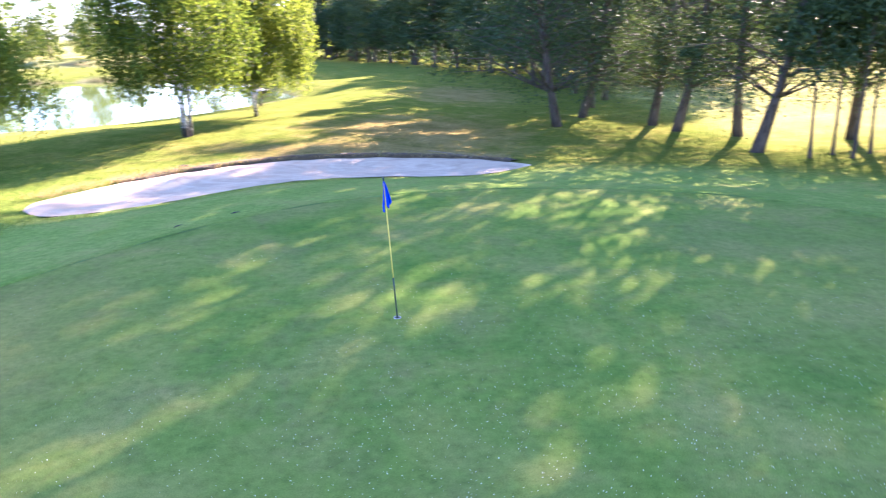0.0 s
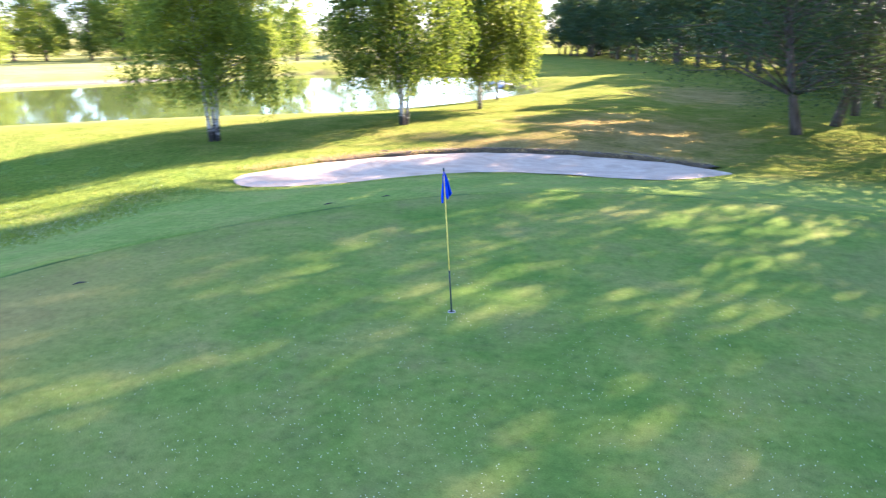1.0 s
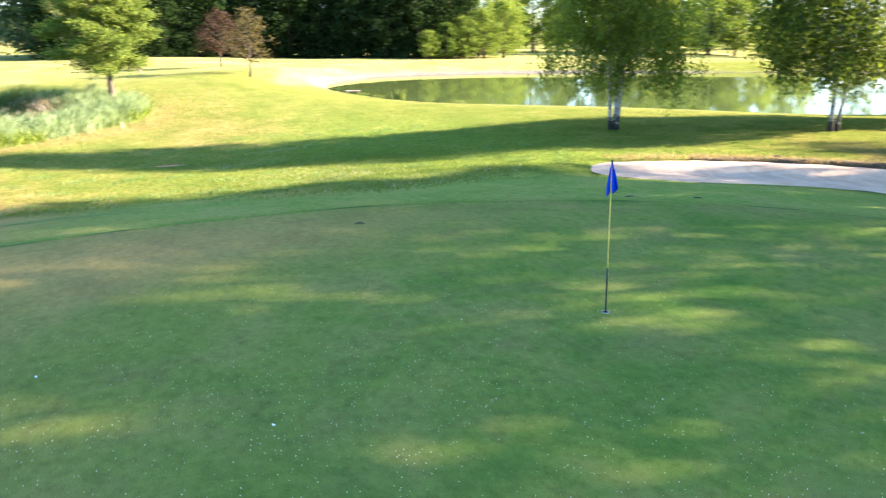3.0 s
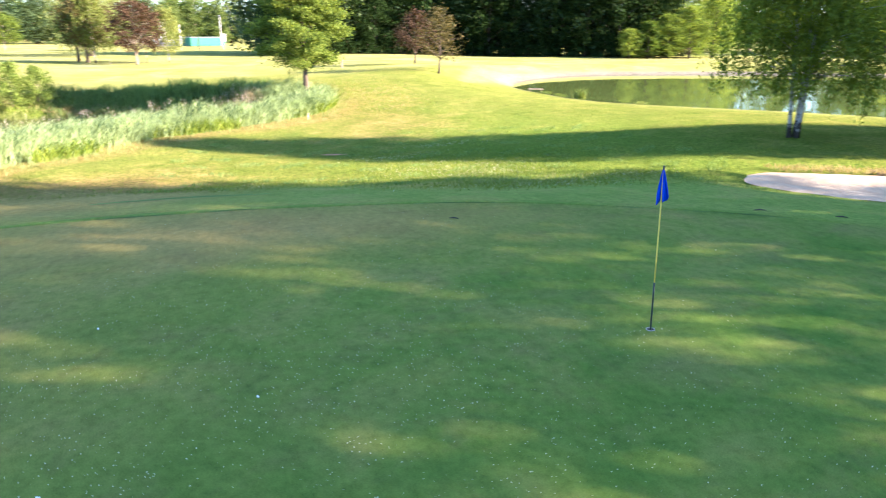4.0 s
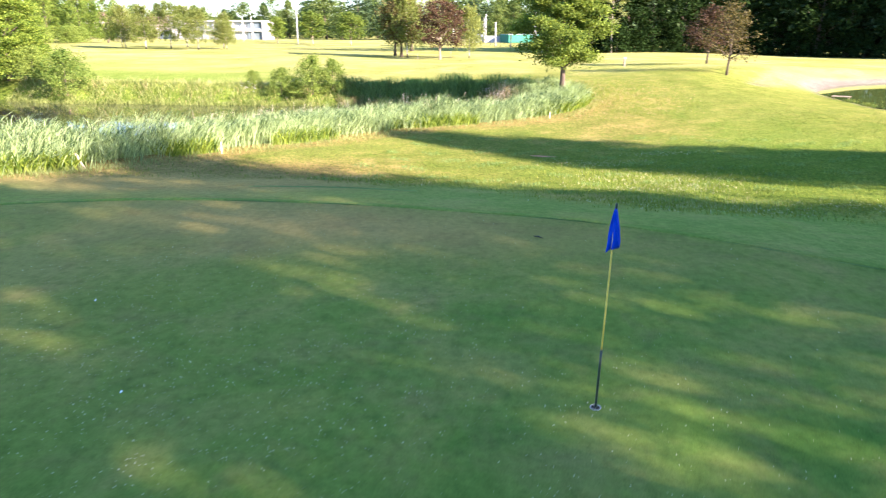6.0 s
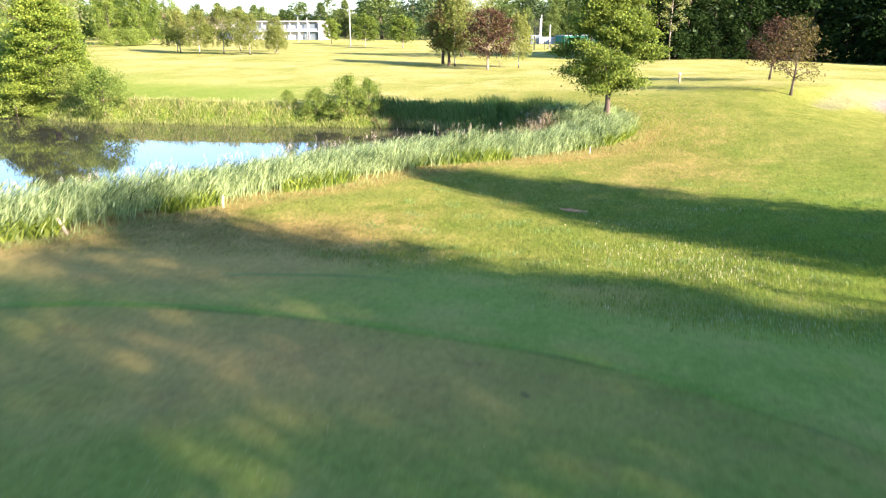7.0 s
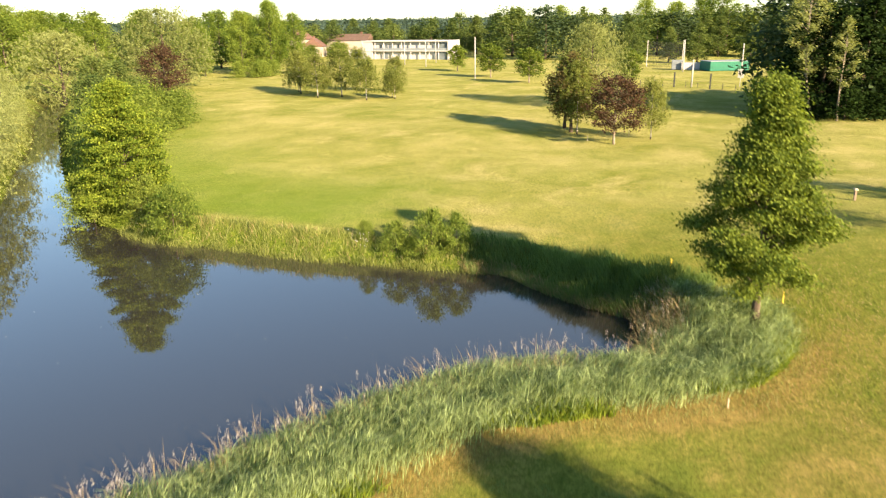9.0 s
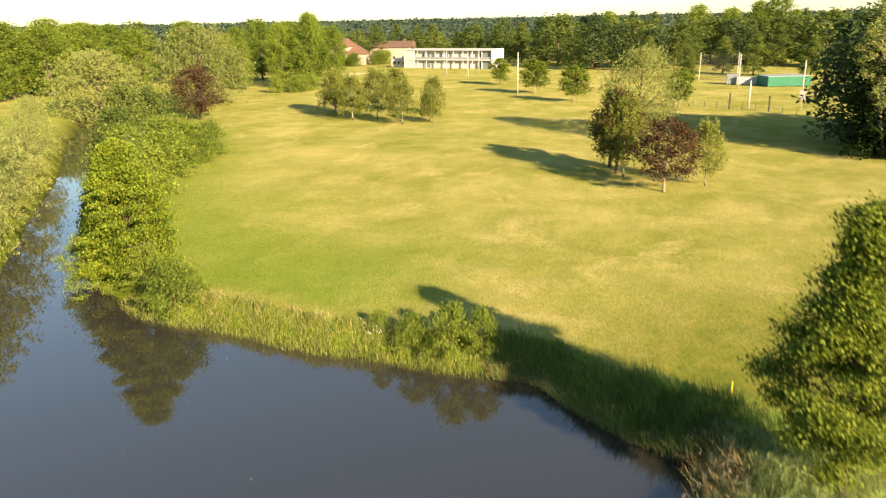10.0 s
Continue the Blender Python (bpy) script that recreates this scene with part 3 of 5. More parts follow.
# First term: sun glare past the belt, put in as pale turf.
dry += 0.35 * sstep(14, 18, fx) * sstep(24, 32, fy) + 0.25 * bell(fx, fy, -31, 13, 3.5, 4.5) + 0.35 * bell(fx, fy, -22, 3, 4, 3) + 0.6 * bell(fx, fy, -5.5, 31, 6, 1.2) + 0.7 * bell(fx, fy, -13.5, 10.5, 1.3, 1.3)
dry += 0.35 * bell(fx, fy, -44, 13.5, 9, 3.5) + 0.22 * bell(fx, fy, -35, 11, 5, 4) + 0.95 * bell(fx, fy, -7.3, 5.2, 1.5, 4.2) + 0.35 * bell(fx, fy, -2, 1, 3, 2.5) + 0.3 * bell(fx, fy, 9, 9, 2.5, 4)
dry += 0.8 * sstep(2.2, 0.4, np.abs(sdist(fx, fy, densify(REED_EDGE + [(-44, 5), (-20, -12)], 3, True)))) * sstep(-46, -40, fx) * 0.85
zone[:, 1] = np.clip(dry, 0, 1)
zone[:, 3] = sstep(0.0, 0.5, gd) * sstep(9.0, 5.0, gd) * (1 - 0.9 * zone[:, 1])
shore = np.abs(sdist(fx, fy, densify([(-57, 24.3), (-62, 26.3), (-67, 29.6), (-72, 35), (-74, 41), (-71, 36), (-66.3, 30.5), (-61.5, 27.0)], 3, True)))
zone[:, 2] = np.clip(sstep(2.3, 1.3, pd) * sstep(-60, -65, fx) * sstep(95, 80, fy) + 0.45 * sstep(0.9, 0.3, shore) + sstep(0.7, 0.1, pd) * 0.5, 0, 1)
two = np.ones((len(fx), 4), np.float32)
# Last term lends the ground past the belt a pale sunlit tone.
two[:, 0] = np.clip(sstep(-14, -34, fx) * sstep(60, 30, fy) + sstep(-70, -80, fx) * sstep(30, 60, fy) + sstep(13, 17, fx) * sstep(24, 32, fy), 0, 1)
# Last bell puts the green tone of the birch shadow into the turf.
two[:, 3] = 0.8 * sstep(28, 6, sd) * sstep(-10, -24, fy) * sstep(-46, -50, fx) * sstep(1.5, 4.0, sd) + 0.72 * bell(fx, fy, -21, 18, 9, 5.5)
two[:, 0] *= 1 - 0.88 * sstep(-8, 3, fy) * sstep(-72, -54, fx) * sstep(40, 30, fy)
two[:, 1] = np.clip(sstep(2.4, 0.6, sd), 0, 1)
two[:, 2] = np.maximum(sstep(0.1, -0.6, sd), sstep(0.1, -0.6, pd))
for key, arr in (("zone", zone), ("zone_b", two)):
    a = ground.data.attributes.new(key, "FLOAT_COLOR", "POINT")
    a.data.foreach_set("color", arr.ravel())


def sheet(name, outline, z, material, label):
    c = np.asarray(outline)
    bm = bmesh.new()
    bm.faces.new([bm.verts.new((x, y, z)) for x, y in c])
    bmesh.ops.triangulate(bm, faces=bm.faces[:])
    bmesh.ops.recalc_face_normals(bm, faces=bm.faces[:])
    if bm.faces[:][0].normal.z < 0:
        bmesh.ops.reverse_faces(bm, faces=bm.faces[:])
    return tagged(part(name, bm, material), label, "water", kind="structure")


def grown(poly, d):
    """The outline moved outwards by d."""
    p = np.asarray(poly)
    t = np.roll(p, -1, 0) - np.roll(p, 1, 0)
    nrm = np.stack([t[:, 1], -t[:, 0]], 1) / (np.linalg.norm(t, axis=1)[:, None] + 1e-9)
    area = np.sum(p[:, 0] * np.roll(p[:, 1], -1) - np.roll(p[:, 0], -1) * p[:, 1])
    return p + nrm * d * (1 if area > 0 else -1)


sheet("water_stream", grown(STREAM_EDGE, 0.5), STREAM_Z, STREAM, "still dark pond and stream water reflecting trees")
sheet("water_pond", grown(POND_EDGE, 0.5), POND_Z, POND, "calm bright pond water beyond the birches")
sheet("water_far_pond", grown(FAR_POND, 0.5), POND_Z, POND, "small distant pond water behind the lawn")

# bunker: sand between its near and far edge, with a raised turf lip
V, F = [], []
nv = 14
for i in range(len(B_NEAR)):
    for j in range(nv + 1):
        v = j / nv
        q = B_NEAR[i] * (1 - v) + B_FAR[i] * v
        wdt = np.linalg.norm(B_FAR[i] - B_NEAR[i])
        dip = float(sstep(0.6, 1.9, min(v, 1 - v) * wdt))
        V.append((q[0], q[1], -0.6 - 0.12 * dip + 0.04 * v * v + 0.006 * math.sin(q[0] * 3 + q[1] * 5)))
m = nv + 1
for i in range(len(B_NEAR) - 1):
    for j in range(nv):
        F.append((i * m + j, (i + 1) * m + j, (i + 1) * m + j + 1, i * m + j + 1))
bunker = tagged(obj("bunker_sand", V, F, SAND, smooth=True), "pale raked sand in a curved greenside bunker", "bunker", kind="structure")


def lip(curve, inward, hgt, name):
    rng = np.random.default_rng(5)
    V, F = [], []
    n = len(curve)
    for i in range(n):
        t = curve[min(i + 1, n - 1)] - curve[max(i - 1, 0)]
        nn = np.array([-t[1], t[0]]) / (np.linalg.norm(t) + 1e-9) * inward
        k = math.sin(math.pi * (i + 0.5) / n)
        e = rng.uniform(-0.05, 0.05) + 0.06 * math.sin(i * 0.9)
        rows = ((0.10 + e, -0.72), (0.02 + e, -0.52 + hgt * 0.5 * k), (-0.1 + e, -0.5 + hgt * k), (-0.4, -0.5 + hgt * 0.9 * k), (-1.1, None))
        for o, z in rows:
            x, y = curve[i] + nn * o
            zz = gz(x, y) - 0.03 if z is None else z + rng.uniform(-0.02, 0.02)
            V.append((x, y, zz))
    for i in range(n - 1):
        for j in range(4):
            F.append((i * 5 + j, i * 5 + j + 1, (i + 1) * 5 + j + 1, (i + 1) * 5 + j))
    return V, F


V, F = lip(B_FAR[4:-22], 1, 0.1, "far")
tagged(obj("bunker_lip", V, F, EARTH, smooth=True), "ragged earth and dry turf lip of the bunker", "bunker lip", kind="structure")

# cut edge of the putting green, where the longer fringe begins
V, F = [], []
ring = densify(GREEN_EDGE, 4, True)
rng = np.random.default_rng(2)
nr = len(ring)
for i in range(nr):
    t = ring[(i + 1) % nr] - ring[i - 1]
    nn = np.array([t[1], -t[0]]) / np.linalg.norm(t)
    if np.dot(nn, ring[i] - np.array([1, 6])) < 0:
        nn = -nn
    for o, dz in ((-0.02, -0.03), (0.0, 0.008), (0.08, 0.016), (0.25, 0.008), (0.5, -0.02)):
        x, y = ring[i] + nn * (o + rng.uniform(-0.012, 0.012))
        V.append((x, y, gz(x, y) + dz + rng.uniform(-0.007, 0.005)))
for i in range(nr):
    k = (i + 1) % nr
    for j in range(4):
        F.append((i * 5 + j, i * 5 + j + 1, k * 5 + j + 1, k * 5 + j))
fringe = tagged(obj("green_fringe", V, F, TURF, smooth=True), "slightly longer turf fringe round the putting green", "turf", kind="structure")
zr = np.zeros((len(V), 4), np.float32)
zr[:, 0], zr[:, 3] = 0.85, 0.5
fa = fringe.data.attributes.new("zone", "FLOAT_COLOR", "POINT")
fa.data.foreach_set("color", zr.ravel())


# cut edge where the fringe ends at the green, its lip shadow a dark strip
V, F = [], []
rng = np.random.default_rng(29)
for i in range(nr):
    t = ring[(i + 1) % nr] - ring[i - 1]
    nn = np.array([t[1], -t[0]]) / np.linalg.norm(t)
    tallness = max(0.0, 0.2 + 0.75 * math.sin(i * 0.37) * math.sin(i * 0.11 + 1))
    for o, dz in ((-0.018, -0.02), (-0.006, 0.026 * tallness - 0.004), (0.008, 0.028 * tallness - 0.004), (0.022, -0.02)):
        x, y = ring[i] + nn * (o + rng.uniform(-0.008, 0.008))
        V.append((x, y, gz(x, y) + dz + rng.uniform(-0.006, 0.006)))
for i in range(nr):
    k = (i + 1) % nr
    for j in range(3):
        F.append((i * 4 + j, i * 4 + j + 1, k * 4 + j + 1, k * 4 + j))
tagged(obj("green_edge", V, F, L_REED_DARK, smooth=True), "ragged cut edge, dark for its shadow, round the green", "turf", kind="structure")

# bare sandy scrape in the turf
rng = np.random.default_rng(17)
V, F = [(-24.6, 8.75, gz(-24.6, 8.75) + 0.02)], []
for k in range(24):
    w = 2 * math.pi * k / 24
    r = rng.uniform(0.8, 1.15)
    x, y = -24.6 + 0.2 * r * math.cos(w) + 0.22 * r * math.sin(w), 8.75 + 0.6 * r * math.sin(w)
    V.append((x, y, gz(x, y) + 0.01))
for k in range(24):
    F.append((0, 1 + k, 1 + (k + 1) % 24))
tagged(obj("bare_scrape", V, F, SOIL, smooth=True), "bare pinkish sandy scrape in the lawn", "bare ground", kind="structure")

# ---- the green ----
CUP = Vector((-0.77, 10.33, 0.0))
flagstick = tagged(new("flagstick"), "blue flag on a leaning yellow and black stick", "golf flag")
flagstick.location = CUP
LEANV = Vector((-0.14, 0.07, 2.16))


def stick(name, a, b, r, material, label=""):
    V, F = [], []
    tube(V, F, [LEANV * (a + (b - a) * i / 4) for i in range(5)], [r] * 5, 10)
    return obj(name, V, F, material, flagstick, label, True)


stick("stick_lower", -0.06, 0.3, 0.013, BLACK, "black lower stick")
stick("stick_upper", 0.3, 0.985, 0.0095, YELLOW, "yellow upper stick")
stick("stick_tip", 0.985, 1.01, 0.013, BLACK, "dark tip")


def flag_cloth():
    """A limp flag hanging in folds, with two uneven tails."""
    V, F = [], []
    n, m = 26, 16
    for j in range(m + 1):
        v = j / m
        for i in range(n + 1):
            u = i / n
            tail = float(np.interp(u, (0, 0.12, 0.3, 0.55, 0.8, 1), (1.0, 0.97, 0.76, 0.93, 0.8, 0.7)))
            s = v * tail
            c = LEANV * (0.985 - 0.21 * s)
            wide = 0.018 + 0.145 * min(1, s / 0.72) ** 0.85
            d = (u - 0.36) * wide
            fold = 0.03 * math.sin(u * 13 + 0.8) * min(1, s * 1.6) + 0.012 * math.sin(u * 27 + s * 5)
            V.append((c.x + d * 0.82 + fold * 0.45, c.y + d * 0.6 - fold * 0.8, c.z - 0.012 * math.sin(u * 9)))
    for j in range(m):
        for i in range(n):
            a = j * (n + 1) + i
            F.append((a, a + 1, a + n + 2, a + n + 1))
    ob = obj("flag", V, F, BLUE, flagstick, "limp blue cloth flag", True)
    mod = ob.modifiers.new("thick", "SOLIDIFY")
    mod.thickness = 0.003
    return ob


flag_cloth()
V, F = [], []
for r, z in ((0.054, -0.14), (0.054, -0.02), (0.055, 0.001), (0.058, 0.003), (0.06, -0.004)):
    for k in range(28):
        w = 2 * math.pi * k / 28
        V.append((r * math.cos(w), r * math.sin(w), z))
for j in range(4):
    for k in range(28):
        F.append((j * 28 + k, j * 28 + (k + 1) % 28, (j + 1) * 28 + (k + 1) % 28, (j + 1) * 28 + k))
cup = tagged(new("golf_cup"), "white rimmed hole cup sunk into the green", "golf hole")
cup.location = CUP + Vector((0, 0, 0.006))
obj("cup_liner", V, F, CUPW, cup, "white plastic rim", True)
# Near-black disc across the mouth stands for the shade in the hole.
V = [(0.054 * math.cos(2 * math.pi * k / 28), 0.054 * math.sin(2 * math.pi * k / 28), -0.004) for k in range(28)]
obj("cup_mouth", V, [tuple(range(28))], HOLE, cup, "dark disc for the shade in the cup")


def scatter(n, box, rng, keep):
    """Random ground places in a box that pass the test."""
    x = rng.uniform(box[0], box[1], n)
    y = rng.uniform(box[2], box[3], n)
    k = keep(x, y)
    x, y = x[k], y[k]
    return np.stack([x, y, height(x, y)], 1)


rng = np.random.default_rng(11)
pts = scatter(34000, (-9, 12, -7, 14), rng, lambda x, y: (sdist(x, y, GREEN_EDGE) < -0.4) & (rng.random(len(x)) < (0.05 + 0.95 * sstep(10, 2, np.hypot(x - 2.5, y - 4.5))) * (0.45 + 0.55 * (np.sin(x * 2.3 + 2 * np.sin(y)) * np.sin(y * 1.9 + x) > -0.1))))
pts[:, 2] += 0.008
v, f = leaf_quads(pts, 0.015, rng, 2.5, 0.85)
tagged(obj("fallen_petals", v, f, CLOVER), "tiny white petals scattered over the green", "petals", kind="stuff")


def leaf_scrap(x, y, s, turn):
    bm = bmesh.new()
    bmesh.ops.create_uvsphere(bm, u_segments=8, v_segments=5, radius=1, matrix=Matrix.Diagonal((s, s * 0.5, s * 0.16, 1)))
    for q in bm.verts:
        q.co.z += 0.25 * s * (q.co.x / s) ** 2
    return bm


for x, y, s, t in ((-0.15, 5.23, 0.028, 20), (1.2, 3.4, 0.026, 70), (2.9, 4.4, 0.024, 130), (-2.6, 3.2, 0.028, 15)):
    ob = part("curled_leaf", leaf_scrap(x, y, s, t), PETAL, None, "", True)
    tagged(ob, "pale curled leaf lying on the green", "leaf", "scraps on the green")
    ob.matrix_basis = pose(x, y, gz(x, y) + 0.012, 0, 0, t)


def divot(x, y, turn, length):
    V, F = [], []
    tube(V, F, [(-length / 2, 0, 0.012), (0, 0.015, 0.022), (length / 2, -0.005, 0.012)], [0.006, 0.016, 0.005], 6)
    ob = tagged(obj("twig", V, F, STONE, None, "", True), "dark twig lying on short turf", "twig", "twigs on the turf")
    ob.matrix_basis = pose(x, y, gz(x, y), 0, 0, turn)


divot(-7.2, 9.4, 60, 0.22)
divot(-6.3, 16.3, 75, 0.3)
divot(-5.3, 17.6, 50, 0.25)


def rake(x, y, turn):
    root = tagged(new("bunker_rake"), "wooden bunker rake lying at the sand edge", "rake", "bunker rakes")
    V, F = [], []
    tube(V, F, [(0, 0, 0.05), (1.0, 0, 0.16), (1.9, 0, 0.24)], [0.014] * 3, 8)
    obj("handle", V, F, WOOD, root, "long pole", True)
    part("head", block(0.05, 0.62, 0.05, 0, 0, 0.03, 0.008), WOOD, root)
    for k in range(9):
        part("tine", block(0.012, 0.012, 0.06, 0, -0.28 + 0.07 * k, -0.025), STONE, root)
    root.matrix_basis = pose(x, y, gz(x, y) + 0.03, 0, 0, turn)


rake(-11.9, 21.1, 172)
rake(1.1, 28.9, 160)


def stump(x, y):
    bm = bmesh.new()
    bmesh.ops.create_icosphere(bm, subdivisions=2, radius=0.14, matrix=Matrix.Diagonal((1.5, 0.7, 0.55, 1)))
    for q in bm.verts:
        q.co += Vector(noise.noise_vector(q.co * 6)) * 0.05
    ob = tagged(part("stone", bm, STONE, None, "", True), "dark rough stone in the dry grass", "stone")
    ob.location = (x, y, gz(x, y) + 0.05)


stump(-10.1, 27.6)


def stake(x, y, h, lean=0.0, yellow=False):
    bm = block(0.055, 0.055, h, 0, 0, -0.16, 0.006)
    for q in bm.verts:
        if q.co.z > h - 0.15:
            q.co.z += 0.02
    ob = tagged(part("marker_stake", bm, YSTAKE if yellow else STAKE), "yellow painted marker stake near the oak" if yellow else "pale wooden stake standing beside the plum tree" if x < -80 else "pale wooden marker stake at the bank", "stake", "stakes along the bank")
    ob.matrix_basis = pose(x, y, gz(x, y), lean, lean * 0.5, 20)


for x, y, h, ln, yl in ((-92.2, -11.2, 0.8, 0, False), (-97.4, -7.5, 1.1, 0, False), (-19.8, -3.5, 0.62, 0, False), (-14.7, -5.75, 0.75, 20, False), (-36.8, 8.6, 0.55, 0, False), (-51.0, 4.3, 0.75, 0, True), (-47.6, 10.3, 0.75, 0, True)):
    stake(x, y, h, ln, yl)

# ---- reeds and bank growth ----
rng = np.random.default_rng(3)
band = densify(REED_EDGE + [(-46.5, 9.5), (-47, 6), (-46.2, 3.4)] + [(-43, 4.2), (-40, 2.8), (-38.6, 0.2), (-36, -3.0), (-32, -5.4), (-28, -7.4), (-24, -9.1), (-20, -10.8), (-16, -14), (-13, -18)], 3, True)
pts = scatter(430000, (-48, -8, -19, 12), rng, lambda x, y: sdist(x, y, band) < 0.05)
rise = 1 - 0.55 * sstep(0.9, 0.0, -sdist(pts[:, 0], pts[:, 1], band))
tall = pts[rng.random(len(pts)) < rise]
tall[:, 2] = np.maximum(tall[:, 2], -2.2)
LEANR = (-0.75, -0.65)
bump_h = lambda p: 0.95 + 0.24 * np.sin(p[:, 0] * 1.1 + p[:, 1] * 0.6) * np.sin(p[:, 1] * 0.9 - p[:, 0] * 0.35) + 0.2 * np.sin(p[:, 0] * 2.7 + 2 * np.sin(p[:, 1] * 1.6)) * np.sin(p[:, 1] * 2.4 + 1.5 * np.sin(p[:, 0] * 1.3))
inside = -sdist(tall[:, 0], tall[:, 1], band)
foot_h = (0.55 + 0.45 * sstep(0.0, 1.0, inside)) * (1 - 0.12 * sstep(-32, -40, tall[:, 0]))
tagged(blades(tall[:13000], 1.4 * (bump_h(tall) * foot_h)[:13000], 0.022, rng, (-0.2, 0.7), 0.3, L_REED, "reed_bed", 0.3, 0.22), "dense grey-green reeds leaning along the water", "reeds", kind="stuff")
q = tall[13000:130000].copy()
qh = (bump_h(tall) * foot_h)[13000:130000]
clump_n = 0.5 + 0.5 * np.sin(q[:, 0] * 2.2 + 1.7 * np.sin(q[:, 1] * 1.5)) * np.sin(q[:, 1] * 2.0 + 1.3 * np.sin(q[:, 0] * 1.1))
k = rng.random(len(q)) < 0.3 + 0.7 * clump_n
q, qh = q[k], qh[k]
q[:, 2] += rng.uniform(0.1, 1.0, len(q)) ** 0.7 * 1.18 * qh
half = len(q) // 2
tagged(blades(q[:half], 0.56, 0.023, rng, (-0.15, 0.95), 0.8, L_REED, "reed_leaves", 0.6, 0.45), "broad drooping reed leaves in the reed bed", "reeds", kind="stuff")
tagged(blades(q[half:], 0.46, 0.022, rng, (0.2, 0.5), 0.4, L_REED, "reed_leaves", 0.85, 0.75), "broad drooping reed leaves in the reed bed", "reeds", kind="stuff")
edge = pts[-sdist(pts[:, 0], pts[:, 1], band) < 0.9]
edge = edge[np.sin(edge[:, 0] * 0.9 + 1.2 * np.sin(edge[:, 1] * 0.7)) + 0.4 * np.sin(edge[:, 0] * 2.3 + edge[:, 1]) > 0.1][:11000]
tagged(blades(edge, 0.75 * rng.uniform(0.5, 1.2, len(edge)), 0.05, rng, (0.5, 0.5), 0.2, L_ALDER, "bank_weeds", 0.5, 0.5), "bright green weeds at the foot of the reeds", "weeds", kind="stuff")
waterside = tall[sdist(tall[:, 0], tall[:, 1], STREAM_EDGE) < 1.2][:900].copy()
near_w = tall[(sdist(tall[:, 0], tall[:, 1], STREAM_EDGE) < 1.6) & (rng.random(len(tall)) < 0.3)][:2600]
tagged(blades(near_w, 1.45, 0.02, rng, (0.1, -0.9), 0.4, L_STRAW, "dry_reeds", 0.4, 0.45), "straw coloured dry reeds beside the water", "reeds", kind="stuff")
sel = waterside[rng.random(len(waterside)) < 0.35 + 0.4 * np.sin(waterside[:, 0] * 1.3) * np.sin(waterside[:, 1] * 2.1)]
st = blades(sel, 1.8, 0.014, rng, LEANR, 0.15, L_STRAW, "reed_stalks", 0.1, 0.12)
tagged(st, "thin straw coloured reed stalks", "reeds", kind="stuff")
P = []
for b in sel[:330]:
    top = b + np.array([LEANR[0] * 0.2, LEANR[1] * 0.2, 1.6 * rng.uniform(0.85, 1.2)])
    P.append(top + rng.normal(size=(14, 3)) * [0.03, 0.03, 0.1])
v, f = leaf_quads(np.concatenate(P), 0.055, rng, 0.2, 0.35, 0.5)
tagged(obj("reed_plumes", v, f, L_PLUME), "feathery buff seed heads above the reeds", "reeds", kind="stuff")

far_band = densify([(-46.2, 3.4), (-46.9, 6.5), (-49, 6.5), (-50.2, 2), (-51, -2), (-52.6, -6), (-51.8, -9), (-49.6, -8), (-50.0, -5.8), (-48.2, -2.8), (-46.8, 0.4)], 4, True)
pts = scatter(30000, (-53, -45, -10, 7), rng, lambda x, y: sdist(x, y, far_band) < 0)
pts[:, 2] = np.maximum(pts[:, 2], -2.2)
tagged(blades(pts[:12000], (0.75 + 0.55 * sstep(-4, 1, pts[:12000, 1])) * (0.9 + 0.25 * np.sin(pts[:12000, 1] * 2.1 + 2 * np.sin(pts[:12000, 0] * 1.7))), 0.03, rng, (0.5, -0.3), 0.3, L_REED_DARK, "sedge_bed"), "dark green sedge on the shaded bank", "sedge", kind="stuff")
q = pts[sdist(pts[:, 0], pts[:, 1], STREAM_EDGE) < 0.5][:1100]
tagged(blades(q, 0.9, 0.02, rng, (0.7, -0.3), 0.7, L_STRAW, "bent_straw", 0.7, 0.4), "bent pale stems hanging over the dark water", "sedge", kind="stuff")
strip = densify([(-46.0, 3.4), (-44.6, 4.4), (-44.8, 5.6), (-46.4, 5.6), (-47.4, 3.2), (-47.2, 1.8)], 4, True)
pts = scatter(9000, (-50, -43, -1, 7), rng, lambda x, y: sdist(x, y, strip) < 0)
pts[:, 2] = np.maximum(pts[:, 2], -2.2)
tagged(blades(pts[:700], 1.0, 0.018, rng, (0.6, -0.8), 0.6, L_DEAD, "dead_stems", 0.3, 0.6), "dead brown stems fallen over the water", "dead stems", kind="stuff")


def bank(n, s0, s1, box, length, material, name, label, test=None, width=0.026):
    p = scatter(n, box, rng, lambda x, y: (lambda d: (d > s0) & (d < s1) & (True if test is None else test(x, y)))(sdist(x, y, STREAM_EDGE)))
    tuft = 0.5 + 0.5 * np.sin(p[:, 1] * 2.3 + 2 * np.sin(p[:, 0])) * np.sin(p[:, 1] * 0.9 + p[:, 0] * 1.7)
    p = p[rng.random(len(p)) < 0.4 + 0.6 * tuft]
    length = length * (0.55 + 0.9 * (0.5 + 0.5 * np.sin(p[:, 1] * 2.3 + 2 * np.sin(p[:, 0])) * np.sin(p[:, 1] * 0.9 + p[:, 0] * 1.7)))
    tagged(blades(p, length, width, rng, (0.2, 0.3), 0.2, material, name, 0.45, 0.5), label, "bank growth", kind="stuff")


